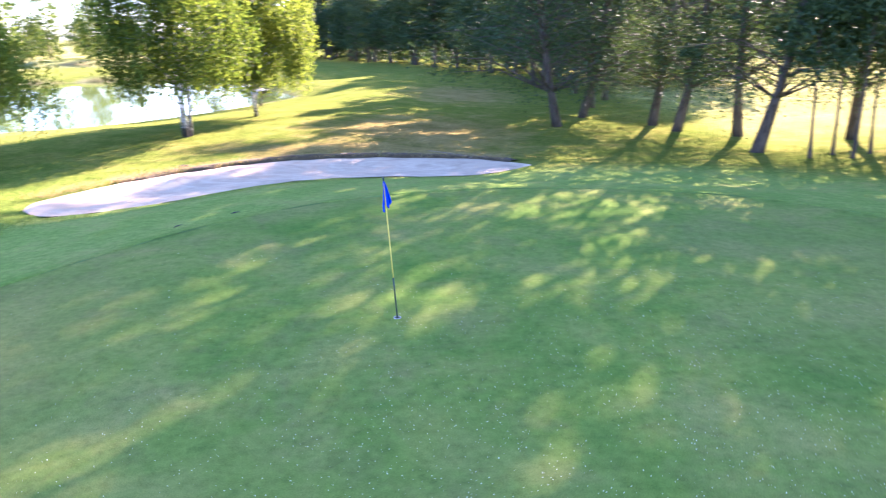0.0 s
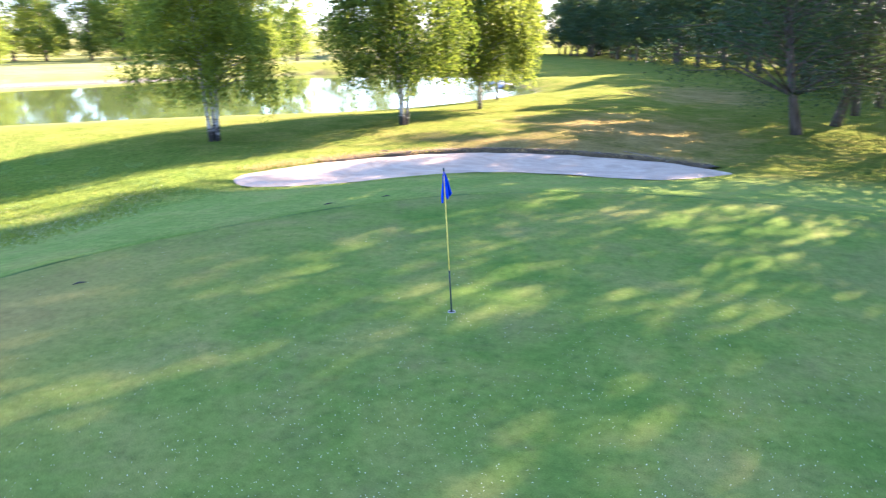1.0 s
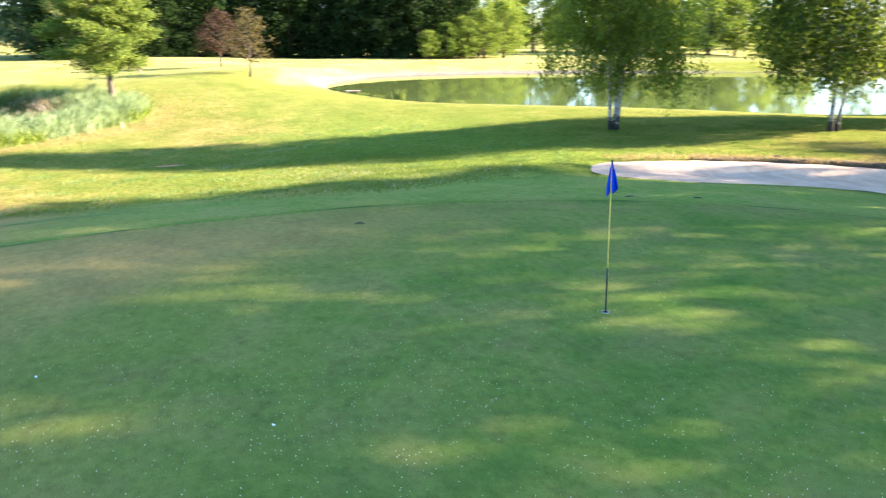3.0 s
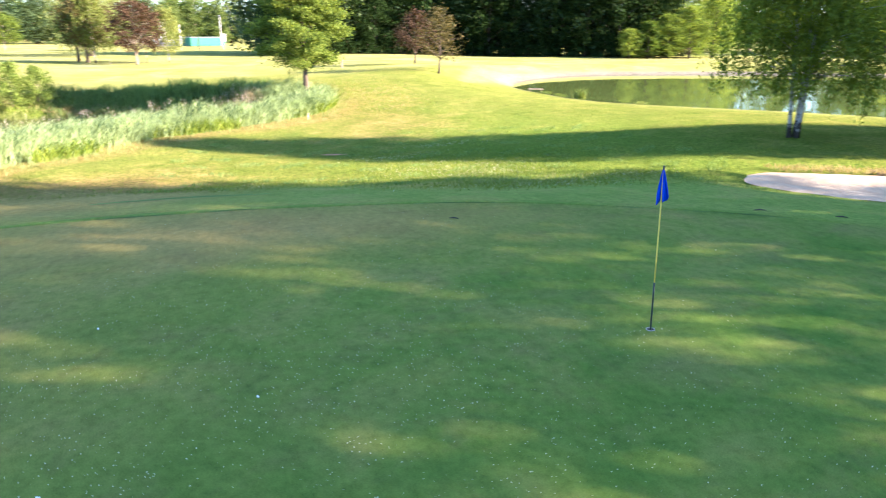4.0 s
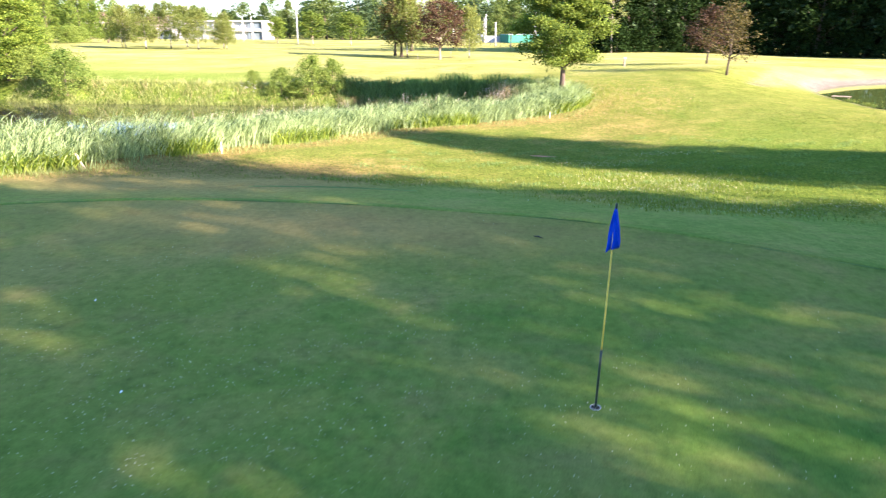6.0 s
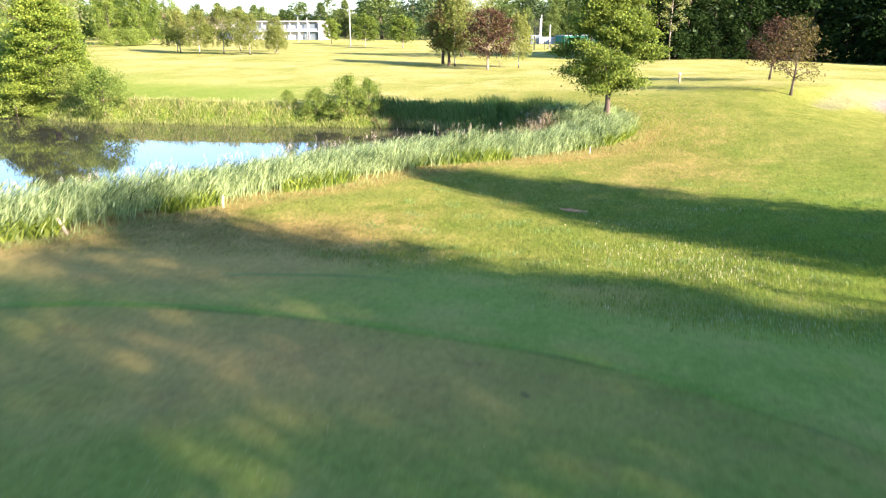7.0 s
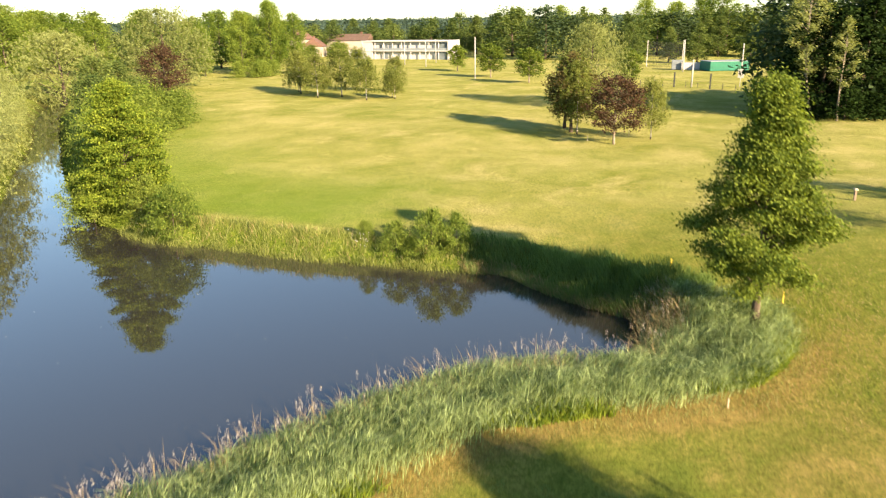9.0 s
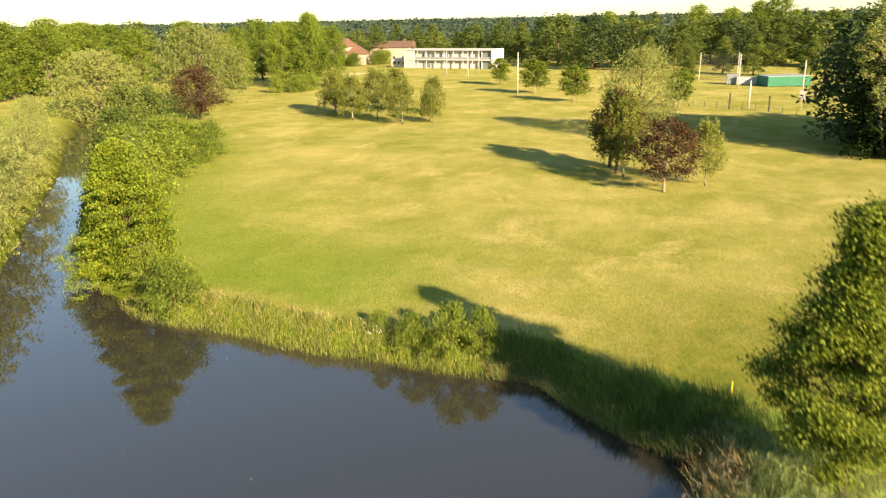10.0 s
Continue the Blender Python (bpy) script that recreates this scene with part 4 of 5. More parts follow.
bank(36000, -0.7, 1.4, (-53, -44, -37, -8), 0.5, L_BANK, "bank_sedge", "mixed sedge along the far bank", lambda x, y: x < -46.5)
bank(4500, 0.0, 1.8, (-53, -44, -37, -8), 0.45, L_STRAW, "bank_straw", "dry straw grass on the far bank", lambda x, y: x < -46.5, 0.025)
bank(12000, -0.4, 1.6, (-53, -44, -37, -8), 0.45, L_WILLOW, "bank_herbs", "pale flowering herbs on the bank", lambda x, y: x < -46.5, 0.035)

# rough turf beside the green
rng = np.random.default_rng(21)
pts = scatter(90000, (-24, -11, 1, 20), rng, lambda x, y: rng.random(len(x)) < np.clip(0.8 * bell(x, y, -18.4, 13.6, 2.4, 2.8) + 1.2 * bell(x, y, -12.7, 13.4, 0.8, 1.9) + 0.6 * bell(x, y, -15.8, 4.2, 0.7, 1.4) + 0.7 * bell(x, y, -13.6, 17.2, 0.6, 1.0), 0, 1))
tagged(blades(pts[:14000], 0.095, 0.014, rng, (0, 0), 0, L_GRASS, "rough_grass", 0.4, 0.5), "longer tufts of rough grass beside the green", "rough grass", kind="stuff")
pts = scatter(70000, (-27, -10, 1, 19), rng, lambda x, y: rng.random(len(x)) < np.clip(0.8 * bell(x, y, -12.5, 13.6, 0.45, 1.5) + 0.12 * bell(x, y, -15.8, 4.1, 0.45, 1.0) + 0.6 * bell(x, y, -13.6, 17.3, 0.4, 0.8) + 0.6 * bell(x, y, -16.6, 13.2, 0.5, 1.2) + 0.5 * bell(x, y, -25.4, 13.8, 0.35, 0.9) + 0.4 * bell(x, y, -22.8, 11.2, 0.4, 1.1) + 0.3 * bell(x, y, -18.5, 12.5, 1.0, 1.6), 0, 1))
tagged(blades(pts[:1700], 0.045, 0.016, rng, (0, 0), 0, CLOVER, "clover_heads", 0.4, 0.5), "pale clover heads in the rough grass", "clover", kind="stuff")
pts = scatter(60000, (-27, -11, 9, 17), rng, lambda x, y: rng.random(len(x)) < np.clip((0.55 * bell(x, y, -18.2, 12.9, 1.7, 1.7) + 1.0 * bell(x, y, -13.2, 13.8, 0.7, 1.5) + 0.25 * bell(x, y, -25.4, 13.8, 0.5, 0.8) + 0.3 * bell(x, y, -22.6, 11.3, 0.6, 1.2)) * (0.4 + 0.6 * (np.sin(x * 3.1 + y) * np.sin(y * 2.7) > 0)), 0, 1))
tagged(blades(pts[:1500], 0.11, 0.009, rng, (0, 0), 0, L_SEED, "seed_grass", 0.2, 0.35), "pale seeding grass in the uncut rough", "grass", kind="stuff")
pts = scatter(90000, (-42, -9.5, -8, 28), rng, lambda x, y: (sdist(x, y, GREEN_EDGE) > 5.0) & (sdist(x, y, BUNKER_EDGE) > 0.6) & (sdist(x, y, band) > 0.1) & (sdist(x, y, STREAM_EDGE) > 2) & (rng.random(len(x)) < 0.75))
tagged(blades(pts[:18000], 0.08, 0.015, rng, (0, 0), 0, L_GRASS, "mown_grass", 0.4, 0.6), "short mown grass blades on the slope", "grass", kind="stuff")
pts = scatter(60000, (-14, 5, 19, 31), rng, lambda x, y: (lambda d: (d > -0.05) & (d < 0.7) & (sdist(x, y, np.concatenate([B_NEAR, B_NEAR[::-1] + 0.01])) > 1.4))(sdist(x, y, BUNKER_EDGE)))
pts[:, 2] += 0.06
tagged(blades(pts[3500:9000], 0.2, 0.014, rng, (0, 0), 0, L_GRASS, "lip_tufts", 0.5, 0.6), "long green grass along the bunker lip", "grass", kind="stuff")
tagged(blades(pts[:3500], 0.19, 0.014, rng, (0, 0), 0, L_STRAW, "lip_grass", 0.5, 0.6), "tufted dry grass round the bunker", "grass", kind="stuff")
pts = scatter(40000, (-56, -36, 9, 18), rng, lambda x, y: (sdist(x, y, band) > 0.2) & (rng.random(len(x)) < 0.9 * bell(x, y, -46, 12.2, 5.5, 2.6)))
tagged(blades(pts[:6000], 0.14, 0.018, rng, (0, 0), 0, L_GRASS, "oak_rough", 0.5, 0.7), "uncut grass round the oak", "grass", kind="stuff")
tagged(blades(pts[6000:9000], 0.12, 0.014, rng, (0, 0), 0, L_STRAW, "oak_straw", 0.5, 0.7), "dry uncut grass round the oak", "grass", kind="stuff")
pts = scatter(60000, (-30, -10, 2, 22), rng, lambda x, y: (sdist(x, y, BUNKER_EDGE) > 0.8) & (sdist(x, y, GREEN_EDGE) > 5.5) & (np.sin(x * 2.1 + 2 * np.sin(y * 0.9)) * np.sin(y * 1.7 + x * 0.6) > 0.55) & (rng.random(len(x)) < 0.7))
tagged(blades(pts[:6500], 0.13, 0.016, rng, (0, 0), 0, L_REED_DARK, "dark_tufts", 0.5, 0.6), "dark green uncut tufts on the slope", "grass", kind="stuff")
dl = densify(REED_EDGE, 40)
p = dl[rng.integers(0, len(dl), 3000)] + rng.normal(size=(3000, 2)) * [0.35, 0.35] + [0.25, 0.35]
p = np.stack([p[:, 0], p[:, 1], height(p[:, 0], p[:, 1])], 1)
tagged(blades(p, 0.26, 0.014, rng, (0.3, 0.3), 0.4, L_WILLOW, "verge_straw", 0.6, 0.6), "pale uncut grass at the edge of the reeds", "grass", kind="stuff")

# ---- trees ----


def named(ob, label, category="tree", group=""):
    return tagged(ob, label, category, group)


def birch(seed, h, R, x, y, turn, stems=3, base=2.3, leaves=28000, size=0.22):
    return put(named(tree("birch_tree", h, base, R, "egg", 90, leaves, size, L_BIRCH, BIRCH, seed, 0.12, 0.8, 0.2, 2.0, stems=stems, splay=0.2), "silver birch with white trunks and hanging twigs", "tree", "birches by the pond"), x, y, turn)


birch(4, 11.5, 2.6, -18.4, 27.3, 0, 3, 2.6, 64000, 0.165)
birch(9, 11.0, 2.8, -12.35, 34.6, 40, 3, 2.8, 50000, 0.19)
birch(15, 12.0, 3.0, -11.6, 44.8, 90, 2, 2.6, 68000, 0.21)
put(named(tree("alder_bush", 5.5, 0.6, 2.4, "dome", 30, 6000, 0.16, L_DARK, BARK, 77, 0.1, 0.8, 0.3), "dark green shrub at the pond edge", "shrub"), -15.2, 60.5)

put(named(tree("oak_tree", 11.7, 2.4, 3.5, "cone", 100, 98000, 0.138, L_OAK, BARK, 8, 0.2, 0.4, 0.165, fill=0.38, up=0.45, slim=0.75), "conical young oak standing beside the reeds"), -44.3, 9.1)

# trees along the shaded side of the green
# place, height, crown radius, lean, crown base, seed, leaves, clump, limbs, low leaves
BELT = [
    (6.4, 40.8, 21.73, 6.9, -0.24, 0.04, 2.2, 5042, 16504, 0.22, 70, 6000),
    (8.6, 45.5, 23.46, 5.8, 0.3, 0.0, 2.8, 401, 7534, 0.22, 85, 6000),
    (11.8, 41.2, 22.68, 5.2, 0.16, 0.02, 2.6, 2150, 8017, 0.22, 85, 6000),
    (12.3, 38.4, 21.6, 4.6, 0.24, 0.0, 2.6, 8540, 8908, 0.18, 85, 4500),
    (13.2, 30.4, 21.6, 5.2, 0.34, 0.1, 2.6, 1616, 19550, 0.15, 70, 4500),
    (14.8, 36.4, 20.0, 5.2, -0.08, 0.0, 3.2, 766, 6715, 0.22, 50, 4500),
    (18.4, 27.0, 18.0, 5.0, 0.06, 0.0, 3.0, 7431, 17472, 0.22, 70, 4500),
    (21.5, 22.0, 17.0, 5.0, 0.0, 0.0, 3.4, 4164, 25116, 0.22, 85, 0),
    (19.5, 34.5, 21.6, 4.8, 0.0, 0.0, 2.8, 8930, 16744, 0.22, 85, 4500),
    (10.5, 52.0, 24.7, 5.2, -0.06, 0.0, 3.0, 1760, 9734, 0.22, 85, 6000),
    (13.0, 59.0, 27.55, 5.2, 0.0, 0.0, 3.0, 712, 13920, 0.15, 50, 0),
    (12.0, 67.0, 26.3, 5.2, 0.0, 0.0, 2.6, 111, 10816, 0.18, 50, 0),
    (10.0, 74.0, 17.0, 5.2, 0.0, 0.0, 2.6, 112, 8000, 0.12, 85, 0),
    (10.0, 82.0, 18.0, 5.4, 0.0, 0.0, 2.6, 113, 8000, 0.12, 85, 0),
]
for i, (x, y, h, R, lx, ly, b, seed, count, cl, limbs, low) in enumerate(BELT):
    ob = tree("wood_tree", h, b, R, "egg", limbs, count, 0.31 if i < 9 else 0.45, L_DARK, BARK, seed, 0.21, 0.5, cl, 0.0, (lx, ly), skirt=low)
    put(named(ob, "tall dark tree with a leaning bare trunk", "tree", "trees beside the green"), x, y, 0)
for i, (x, y) in enumerate(((13.9, 27.2), (15.4, 28.4), (15.3, 26.8), (16.9, 28.4), (17.8, 24.6), (15.6, 24.0))):
    ob = tree("sapling", 6.5 + i % 3, 3.4, 1.5, "egg", 18, 1800, 0.24, L_DARK, BARK, 140 + i, 0.07, 0.6, 0.35, lean=((i % 3 - 1) * 0.06, 0))
    put(named(ob, "thin dark sapling at the wood edge", "tree", "saplings beside the green"), x, y)

# models for the further trees
A1 = tree("broadleaf_tree", 15, 2.0, 5.2, "round", 70, 5600, 0.56, L_FAR, BARK, 201, 0.3, 0.6, 0.24, lod=4)
A2 = tree("broadleaf_tree", 16, 1.6, 4.6, "egg", 70, 5600, 0.56, L_FAR, BARK, 202, 0.3, 0.6, 0.24, lod=4)
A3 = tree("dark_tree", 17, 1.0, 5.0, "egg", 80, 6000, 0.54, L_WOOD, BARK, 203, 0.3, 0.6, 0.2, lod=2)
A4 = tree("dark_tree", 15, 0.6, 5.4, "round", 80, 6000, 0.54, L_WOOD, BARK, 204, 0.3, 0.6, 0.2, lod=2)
A11 = tree("dark_tree", 16, 2.6, 4.8, "egg", 70, 7000, 0.45, L_DARK, BARK, 231, 0.3, 0.6, 0.19, lod=2)
A10 = tree("broadleaf_tree", 17, 1.4, 5.6, "round", 90, 9000, 0.46, L_TALL, BARK, 230, 0.3, 0.6, 0.2, lod=2)
A5 = tree("poplar_tree", 22, 2.0, 2.4, "column", 36, 1500, 0.85, L_FAR, BARK, 205, 0.3, 0.9, 0.4, lod=9)
A6 = tree("willow_tree", 13, 1.2, 6.5, "round", 150, 30000, 0.2, L_WILLOW, BARK, 206, 0.4, 0.75, 0.2, 0.6, lod=2)
A6F = tree("willow_tree", 13, 1.2, 6.5, "round", 150, 46000, 0.23, L_WILLOW, BARK, 216, 0.4, 0.75, 0.17, 0.5, fill=0.2, lod=4)
A7 = tree("young_birch", 9, 2.2, 2.3, "egg", 44, 8000, 0.25, L_YOUNG, BIRCH, 207, 0.09, 0.8, 0.22, 1.6, lod=2)
A8 = tree("round_tree", 7.5, 1.7, 2.6, "round", 44, 4800, 0.36, L_OAK, PALE_BARK, 208, 0.13, 0.7, 0.25)
A9 = tree("bush", 3.4, 0.15, 2.1, "dome", 36, 5200, 0.18, L_SHRUB, BARK, 209, 0.05, 0.8, 0.28, lod=4)
A9S = tree("bush", 3.2, 0.15, 2.0, "dome", 36, 6500, 0.15, L_SHRUB, BARK, 239, 0.05, 0.8, 0.24, lod=4)
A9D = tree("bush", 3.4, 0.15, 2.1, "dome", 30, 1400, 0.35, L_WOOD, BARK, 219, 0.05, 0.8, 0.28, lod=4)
A9W = tree("willow_bush", 3.6, 0.2, 2.2, "dome", 50, 9000, 0.115, L_WILLOW, BARK, 229, 0.05, 0.8, 0.2, 0.2, lod=4)
B1 = tree("far_tree", 14, 0.6, 5.5, "round", 50, 2500, 0.76, L_FAR, BARK, 210, 0.3, 0.7, 0.24, lod=9)
B2 = tree("far_tree", 17, 0.6, 5.0, "round", 50, 2500, 0.76, L_FAR, BARK, 211, 0.3, 0.7, 0.24, lod=9)
B3 = tree("far_tree", 15, 0.6, 6.0, "round", 50, 2500, 0.76, L_DARK, BARK, 212, 0.3, 0.7, 0.24, lod=9)
USED = set()


def plant(model, x, y, label, group="", scale=1.0, wide=1.0, turn=None, dz=0.0, category="tree"):
    """Sets a model tree, or a copy of it when it already stands somewhere."""
    turn = random.uniform(0, 360) if turn is None else turn
    if model in USED:
        ob = copy_thing(model, spot(x, y, turn, scale, wide, dz) @ Matrix.Diagonal((1 / model.scale[0], 1 / model.scale[1], 1 / model.scale[2], 1)))
    else:
        USED.add(model)
        ob = put(model, x, y, turn, scale, wide, dz)
    return tagged(ob, label, category, group)


random.seed(5)
# field trees
put(named(tree("copper_tree", 9.5, 2.2, 3.2, "egg", 60, 6500, 0.34, L_COPPER, BARK, 31, 0.2, 0.7, 0.22, 0.0), "tall tree with reddish green mixed foliage", "tree"), -98.0, -14.8)
put(named(tree("green_tree", 9.2, 2.5, 2.3, "egg", 50, 5200, 0.34, L_FAR, BARK, 36, 0.2, 0.7, 0.24), "leafy green tree beside a copper tree", "tree"), -101, -16.5)
plant(A7, -96.4, -13.6, "lime green birch beside the copper tree", "", 1.05, 1.0)
put(named(tree("purple_plum_tree", 7.4, 1.9, 3.3, "round", 60, 7000, 0.27, L_PURPLE, PALE_BARK, 32, 0.14, 0.55, 0.22), "dark purple leaved plum tree on the lawn", "tree"), -91.0, -7.9)
plant(A8, -166, -21.6, "small green tree behind the plum tree", "", 1.0, 1.2)
plant(A7, -95.5, -4.6, "small lime birch behind the plum tree", "", 0.8)
plant(A6F, -126, -19.5, "pale willow on the far lawn", "", 1.0, 0.8)
put(named(tree("purple_plum_tree", 5.8, 1.5, 2.3, "egg", 40, 2300, 0.2, L_RUST, BARK, 33, 0.1, 0.7, 0.25, lean=(0.1, 0.05)), "young brownish leaved tree leaning on the lawn", "tree"), -60.4, 22.7)
put(named(tree("purple_plum_tree", 5.2, 1.6, 2.4, "egg", 40, 3600, 0.22, L_PURPLE, BARK, 34, 0.1, 0.7, 0.25, lean=(0.08, 0.1)), "young purple leaved tree on the lawn", "tree"), -70.3, 22.6)
put(named(tree("purple_beech", 10.0, 1.6, 4.6, "round", 60, 6000, 0.36, L_PURPLE, BARK, 35, 0.2, 0.6, 0.22), "dark purple beech near the stream", "tree"), -116.8, -101.8)
for x, y, s in ((-132, -80.6, 1.0), (-126, -72.3, 0.95), (-129, -68.8, 1.05), (-124.8, -60.7, 0.85), (-129.7, -58, 0.62), (-128, -56.5, 0.6), (-141, -72, 1.0), (-136, -84, 0.9), (-140, -63, 0.8)):
    plant(A7, x, y, "young birch on the open lawn", "young birches", s, 1.25)
for x, y, s in ((-203.7, -77.7, 0.95), (-182.6, -59.1, 1.08), (-167.9, -44, 1.0)):
    plant(A8, x, y, "small round tree on the far lawn", "round lawn trees", s, 1.2)
# stream banks
put(named(tree("alder_tree", 10.0, 0.5, 3.3, "alder", 110, 70000, 0.165, L_ALDER, BARK, 41, 0.2, 0.32, 0.19, fill=0.25, up=0.6, slim=0.75), "bright green alder overhanging the water"), -50.4, -38.6)
for x, y, s in ((-48.9, -41.2, 1.0), (-50.6, -44.2, 1.15), (-47.7, -31.2, 1.1), (-49.4, -35.4, 0.85), (-55.4, -46.6, 1.5), (-61.6, -53.2, 1.7), (-68.4, -58.0, 1.6), (-75.4, -63.2, 1.6), (-82.4, -66.4, 1.5), (-88, -69.4, 1.35), (-64, -58, 1.5), (-72, -66, 1.9), (-80, -68, 1.8), (-53, -43, 1.1)):
    plant(A9S if x > -57 else A9, x, y, "leafy green bush on the stream bank", "bushes on the bank", s, 1.0, category="bush")
for x, y, s in ((-49.9, -13.4, 0.66), (-50.3, -10.9, 0.92), (-50.9, -9.4, 0.75), (-49.9, -12.2, 0.42), (-50.0, -15.8, 0.4)):
    plant(A9S, x, y, "low green bush at the water edge", "bushes on the bank", s, 0.85, category="bush")
for x, y, s in ((-59, -50, 0.55), (-68, -60.5, 0.6), (-76, -72, 0.75), (-86, -84, 0.9), (-94, -88, 0.8)):
    plant(A1, x, y, "broad green tree on the stream bank", "trees on the bank", s * 0.7)
for x, y, s, w in ((-44.0, -53.6, 0.62, 1.0), (-47.6, -59.0, 0.68, 0.75), (-53.6, -67.0, 0.72, 0.75), (-61.5, -76.5, 0.75, 0.75), (-70, -87.5, 0.8, 0.75), (-37.5, -50, 0.65, 0.8), (-82, -100, 0.6, 0.9), (-118, -133, 1.25, 1.4), (-133, -118, 1.35, 1.3), (-27, -46, 0.8, 0.9)):
    k = 1.0 if x == -44.0 else 0.62
    plant(A6 if x > -72 else A6F, x, y, "pale silver green willow by the water", "willows", s * k if x > -72 else s, w * 0.8)
for x, y, s in ((-41.0, -49.0, 1.3), (-44.6, -52.2, 1.5), (-48.8, -57.6, 1.5), (-54.2, -64.6, 1.6), (-60.5, -72.6, 1.6), (-67.5, -80.8, 1.3), (-37.5, -46.8, 1.4), (-76, -91, 1.3), (-33, -45.2, 1.4)):
    plant(A9W, x, y, "pale willow bush overhanging the stream", "willow bushes", s * 1.25, 1.0, category="bush")
# tall group and trees round the houses
for x, y, s in ((-178, -134, 1.05), (-181.5, -126.5, 1.2), (-185, -120.5, 1.0), (-188, -131, 1.2), (-170, -141, 0.8)):
    plant(A10, x, y, "tall broadleaf tree in a group", "tall tree group", s, 0.68)
for k in range(6):
    plant(A9, -170 + random.uniform(-6, 6), -123 + random.uniform(-5, 5), "leafy bush under tall trees", "bushes under trees", 1.2, category="bush")

# pale tree at the corner of the dark wood
put(named(tree("grey_poplar", 20.5, 6.5, 3.4, "egg", 46, 9500, 0.27, L_WILLOW, PALE_BARK, 61, 0.24, 0.7, 0.2, 0.0, (0.16, -0.34), fill=0.4), "tall grey leaved tree with a pale forked trunk"), -120.0, 12.6)
put(named(tree("grey_poplar", 13.0, 4.5, 2.2, "egg", 26, 3200, 0.25, L_WILLOW, PALE_BARK, 62, 0.14, 0.7, 0.22, 0.0, (0.1, -0.1), fill=0.4), "slender grey leaved tree at the edge of the dark wood"), -117.6, 15.5)

# dark wood, with shade put into its front leaf colour
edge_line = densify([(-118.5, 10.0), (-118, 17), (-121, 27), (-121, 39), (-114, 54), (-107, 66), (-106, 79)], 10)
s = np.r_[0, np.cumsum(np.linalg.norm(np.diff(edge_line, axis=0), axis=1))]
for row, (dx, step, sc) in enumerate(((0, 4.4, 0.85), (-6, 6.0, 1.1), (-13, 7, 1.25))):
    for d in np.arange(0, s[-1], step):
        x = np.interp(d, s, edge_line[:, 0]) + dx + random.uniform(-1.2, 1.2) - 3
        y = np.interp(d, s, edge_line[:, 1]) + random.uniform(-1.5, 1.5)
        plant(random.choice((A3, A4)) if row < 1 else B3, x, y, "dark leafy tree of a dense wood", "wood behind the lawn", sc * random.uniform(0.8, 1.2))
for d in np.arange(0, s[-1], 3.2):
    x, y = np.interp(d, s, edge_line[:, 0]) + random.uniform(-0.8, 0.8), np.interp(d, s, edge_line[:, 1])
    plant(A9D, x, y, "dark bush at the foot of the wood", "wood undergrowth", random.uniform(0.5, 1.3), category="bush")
for x, y, sc in ((-103.5, 66, 0.28), (-103.5, 69.5, 0.36), (-103, 73, 0.42), (-103, 77, 0.5), (-104, 82, 0.6)):
    plant(A10, x, y, "sunlit green tree at the wood end", "wood end trees", sc, 1.3)


def polar(h, d):
    return -math.sin(radians(h)) * d, math.cos(radians(h)) * d


# right side of the fairway
fair = densify([(12.5, 75), (10, 88), (4, 104), (-6, 126), (-18, 146), (-30, 170), (-42, 190)], 8)
for i, (x, y) in enumerate(fair[::2]):
    for k in range(2):
        plant(A11 if k == 0 else B3, x + 5 + 9 * k + random.uniform(-1.5, 1.5), y + random.uniform(-3, 3), "dark tree lining the fairway", "trees lining the fairway", random.uniform(0.9, 1.15), 1.0)
# tall sunlit row behind the pond
for h in list(np.arange(41.5, 57, 2.1)) + list(np.arange(33.2, 40.2, 2.2)):
    x, y = polar(h + random.uniform(-0.4, 0.4), random.uniform(165, 185))
    plant(A10, 6 + x, 3 + y, "tall sunlit tree behind the pond", "trees behind the pond", random.uniform(0.95, 1.2), random.uniform(0.85, 1.1))
# tree rows on the horizon
for h in np.arange(-48, 42, 1.6):
    for d in (205,):
        x, y = polar(h + random.uniform(-1, 1), d * random.uniform(0.93, 1.08))
        if sdist(np.array([x]), np.array([y]), FAR_POND)[0] > 8:
            plant(random.choice((A1, A2, B3, B3)), x, y, "broadleaf tree behind the course", "trees behind the course", random.uniform(0.85, 1.25), 1.15)
for h in np.arange(22, 64, 1.8):
    for d in (235, 290):
        x, y = polar(h + random.uniform(-1, 1), d * random.uniform(0.93, 1.08))
        plant(random.choice((A1, A2, B1, B2)), x, y, "broadleaf tree behind the lawn", "trees behind the course", random.uniform(0.75, 1.15))
for d0, step in ((300, 1.5), (400, 1.5)):
    for h in np.arange(66, 150, step):
        d = d0 * random.uniform(0.93, 1.07)
        if 108 < h < 125 and d < 345:
            d += 70
        x, y = polar(h + random.uniform(-0.4, 0.4), d)
        plant(random.choice((B1, B1, B2, B1, B3)), x, y, "broadleaf tree on the horizon", "trees on the horizon", random.uniform(0.75, 1.4) * (0.62 if 112 < h < 126 else 1.0), random.uniform(1.1, 1.5))
for h in np.arange(104, 128, 1.25):
    d = (338 if h < 117.5 else 398) * random.uniform(0.98, 1.03)
    plant(random.choice((B1, B2, A2)), *polar(h + random.uniform(-0.4, 0.4), d), "broadleaf tree behind the buildings", "trees behind the buildings", random.uniform(0.85, 1.15), random.uniform(0.9, 1.15))
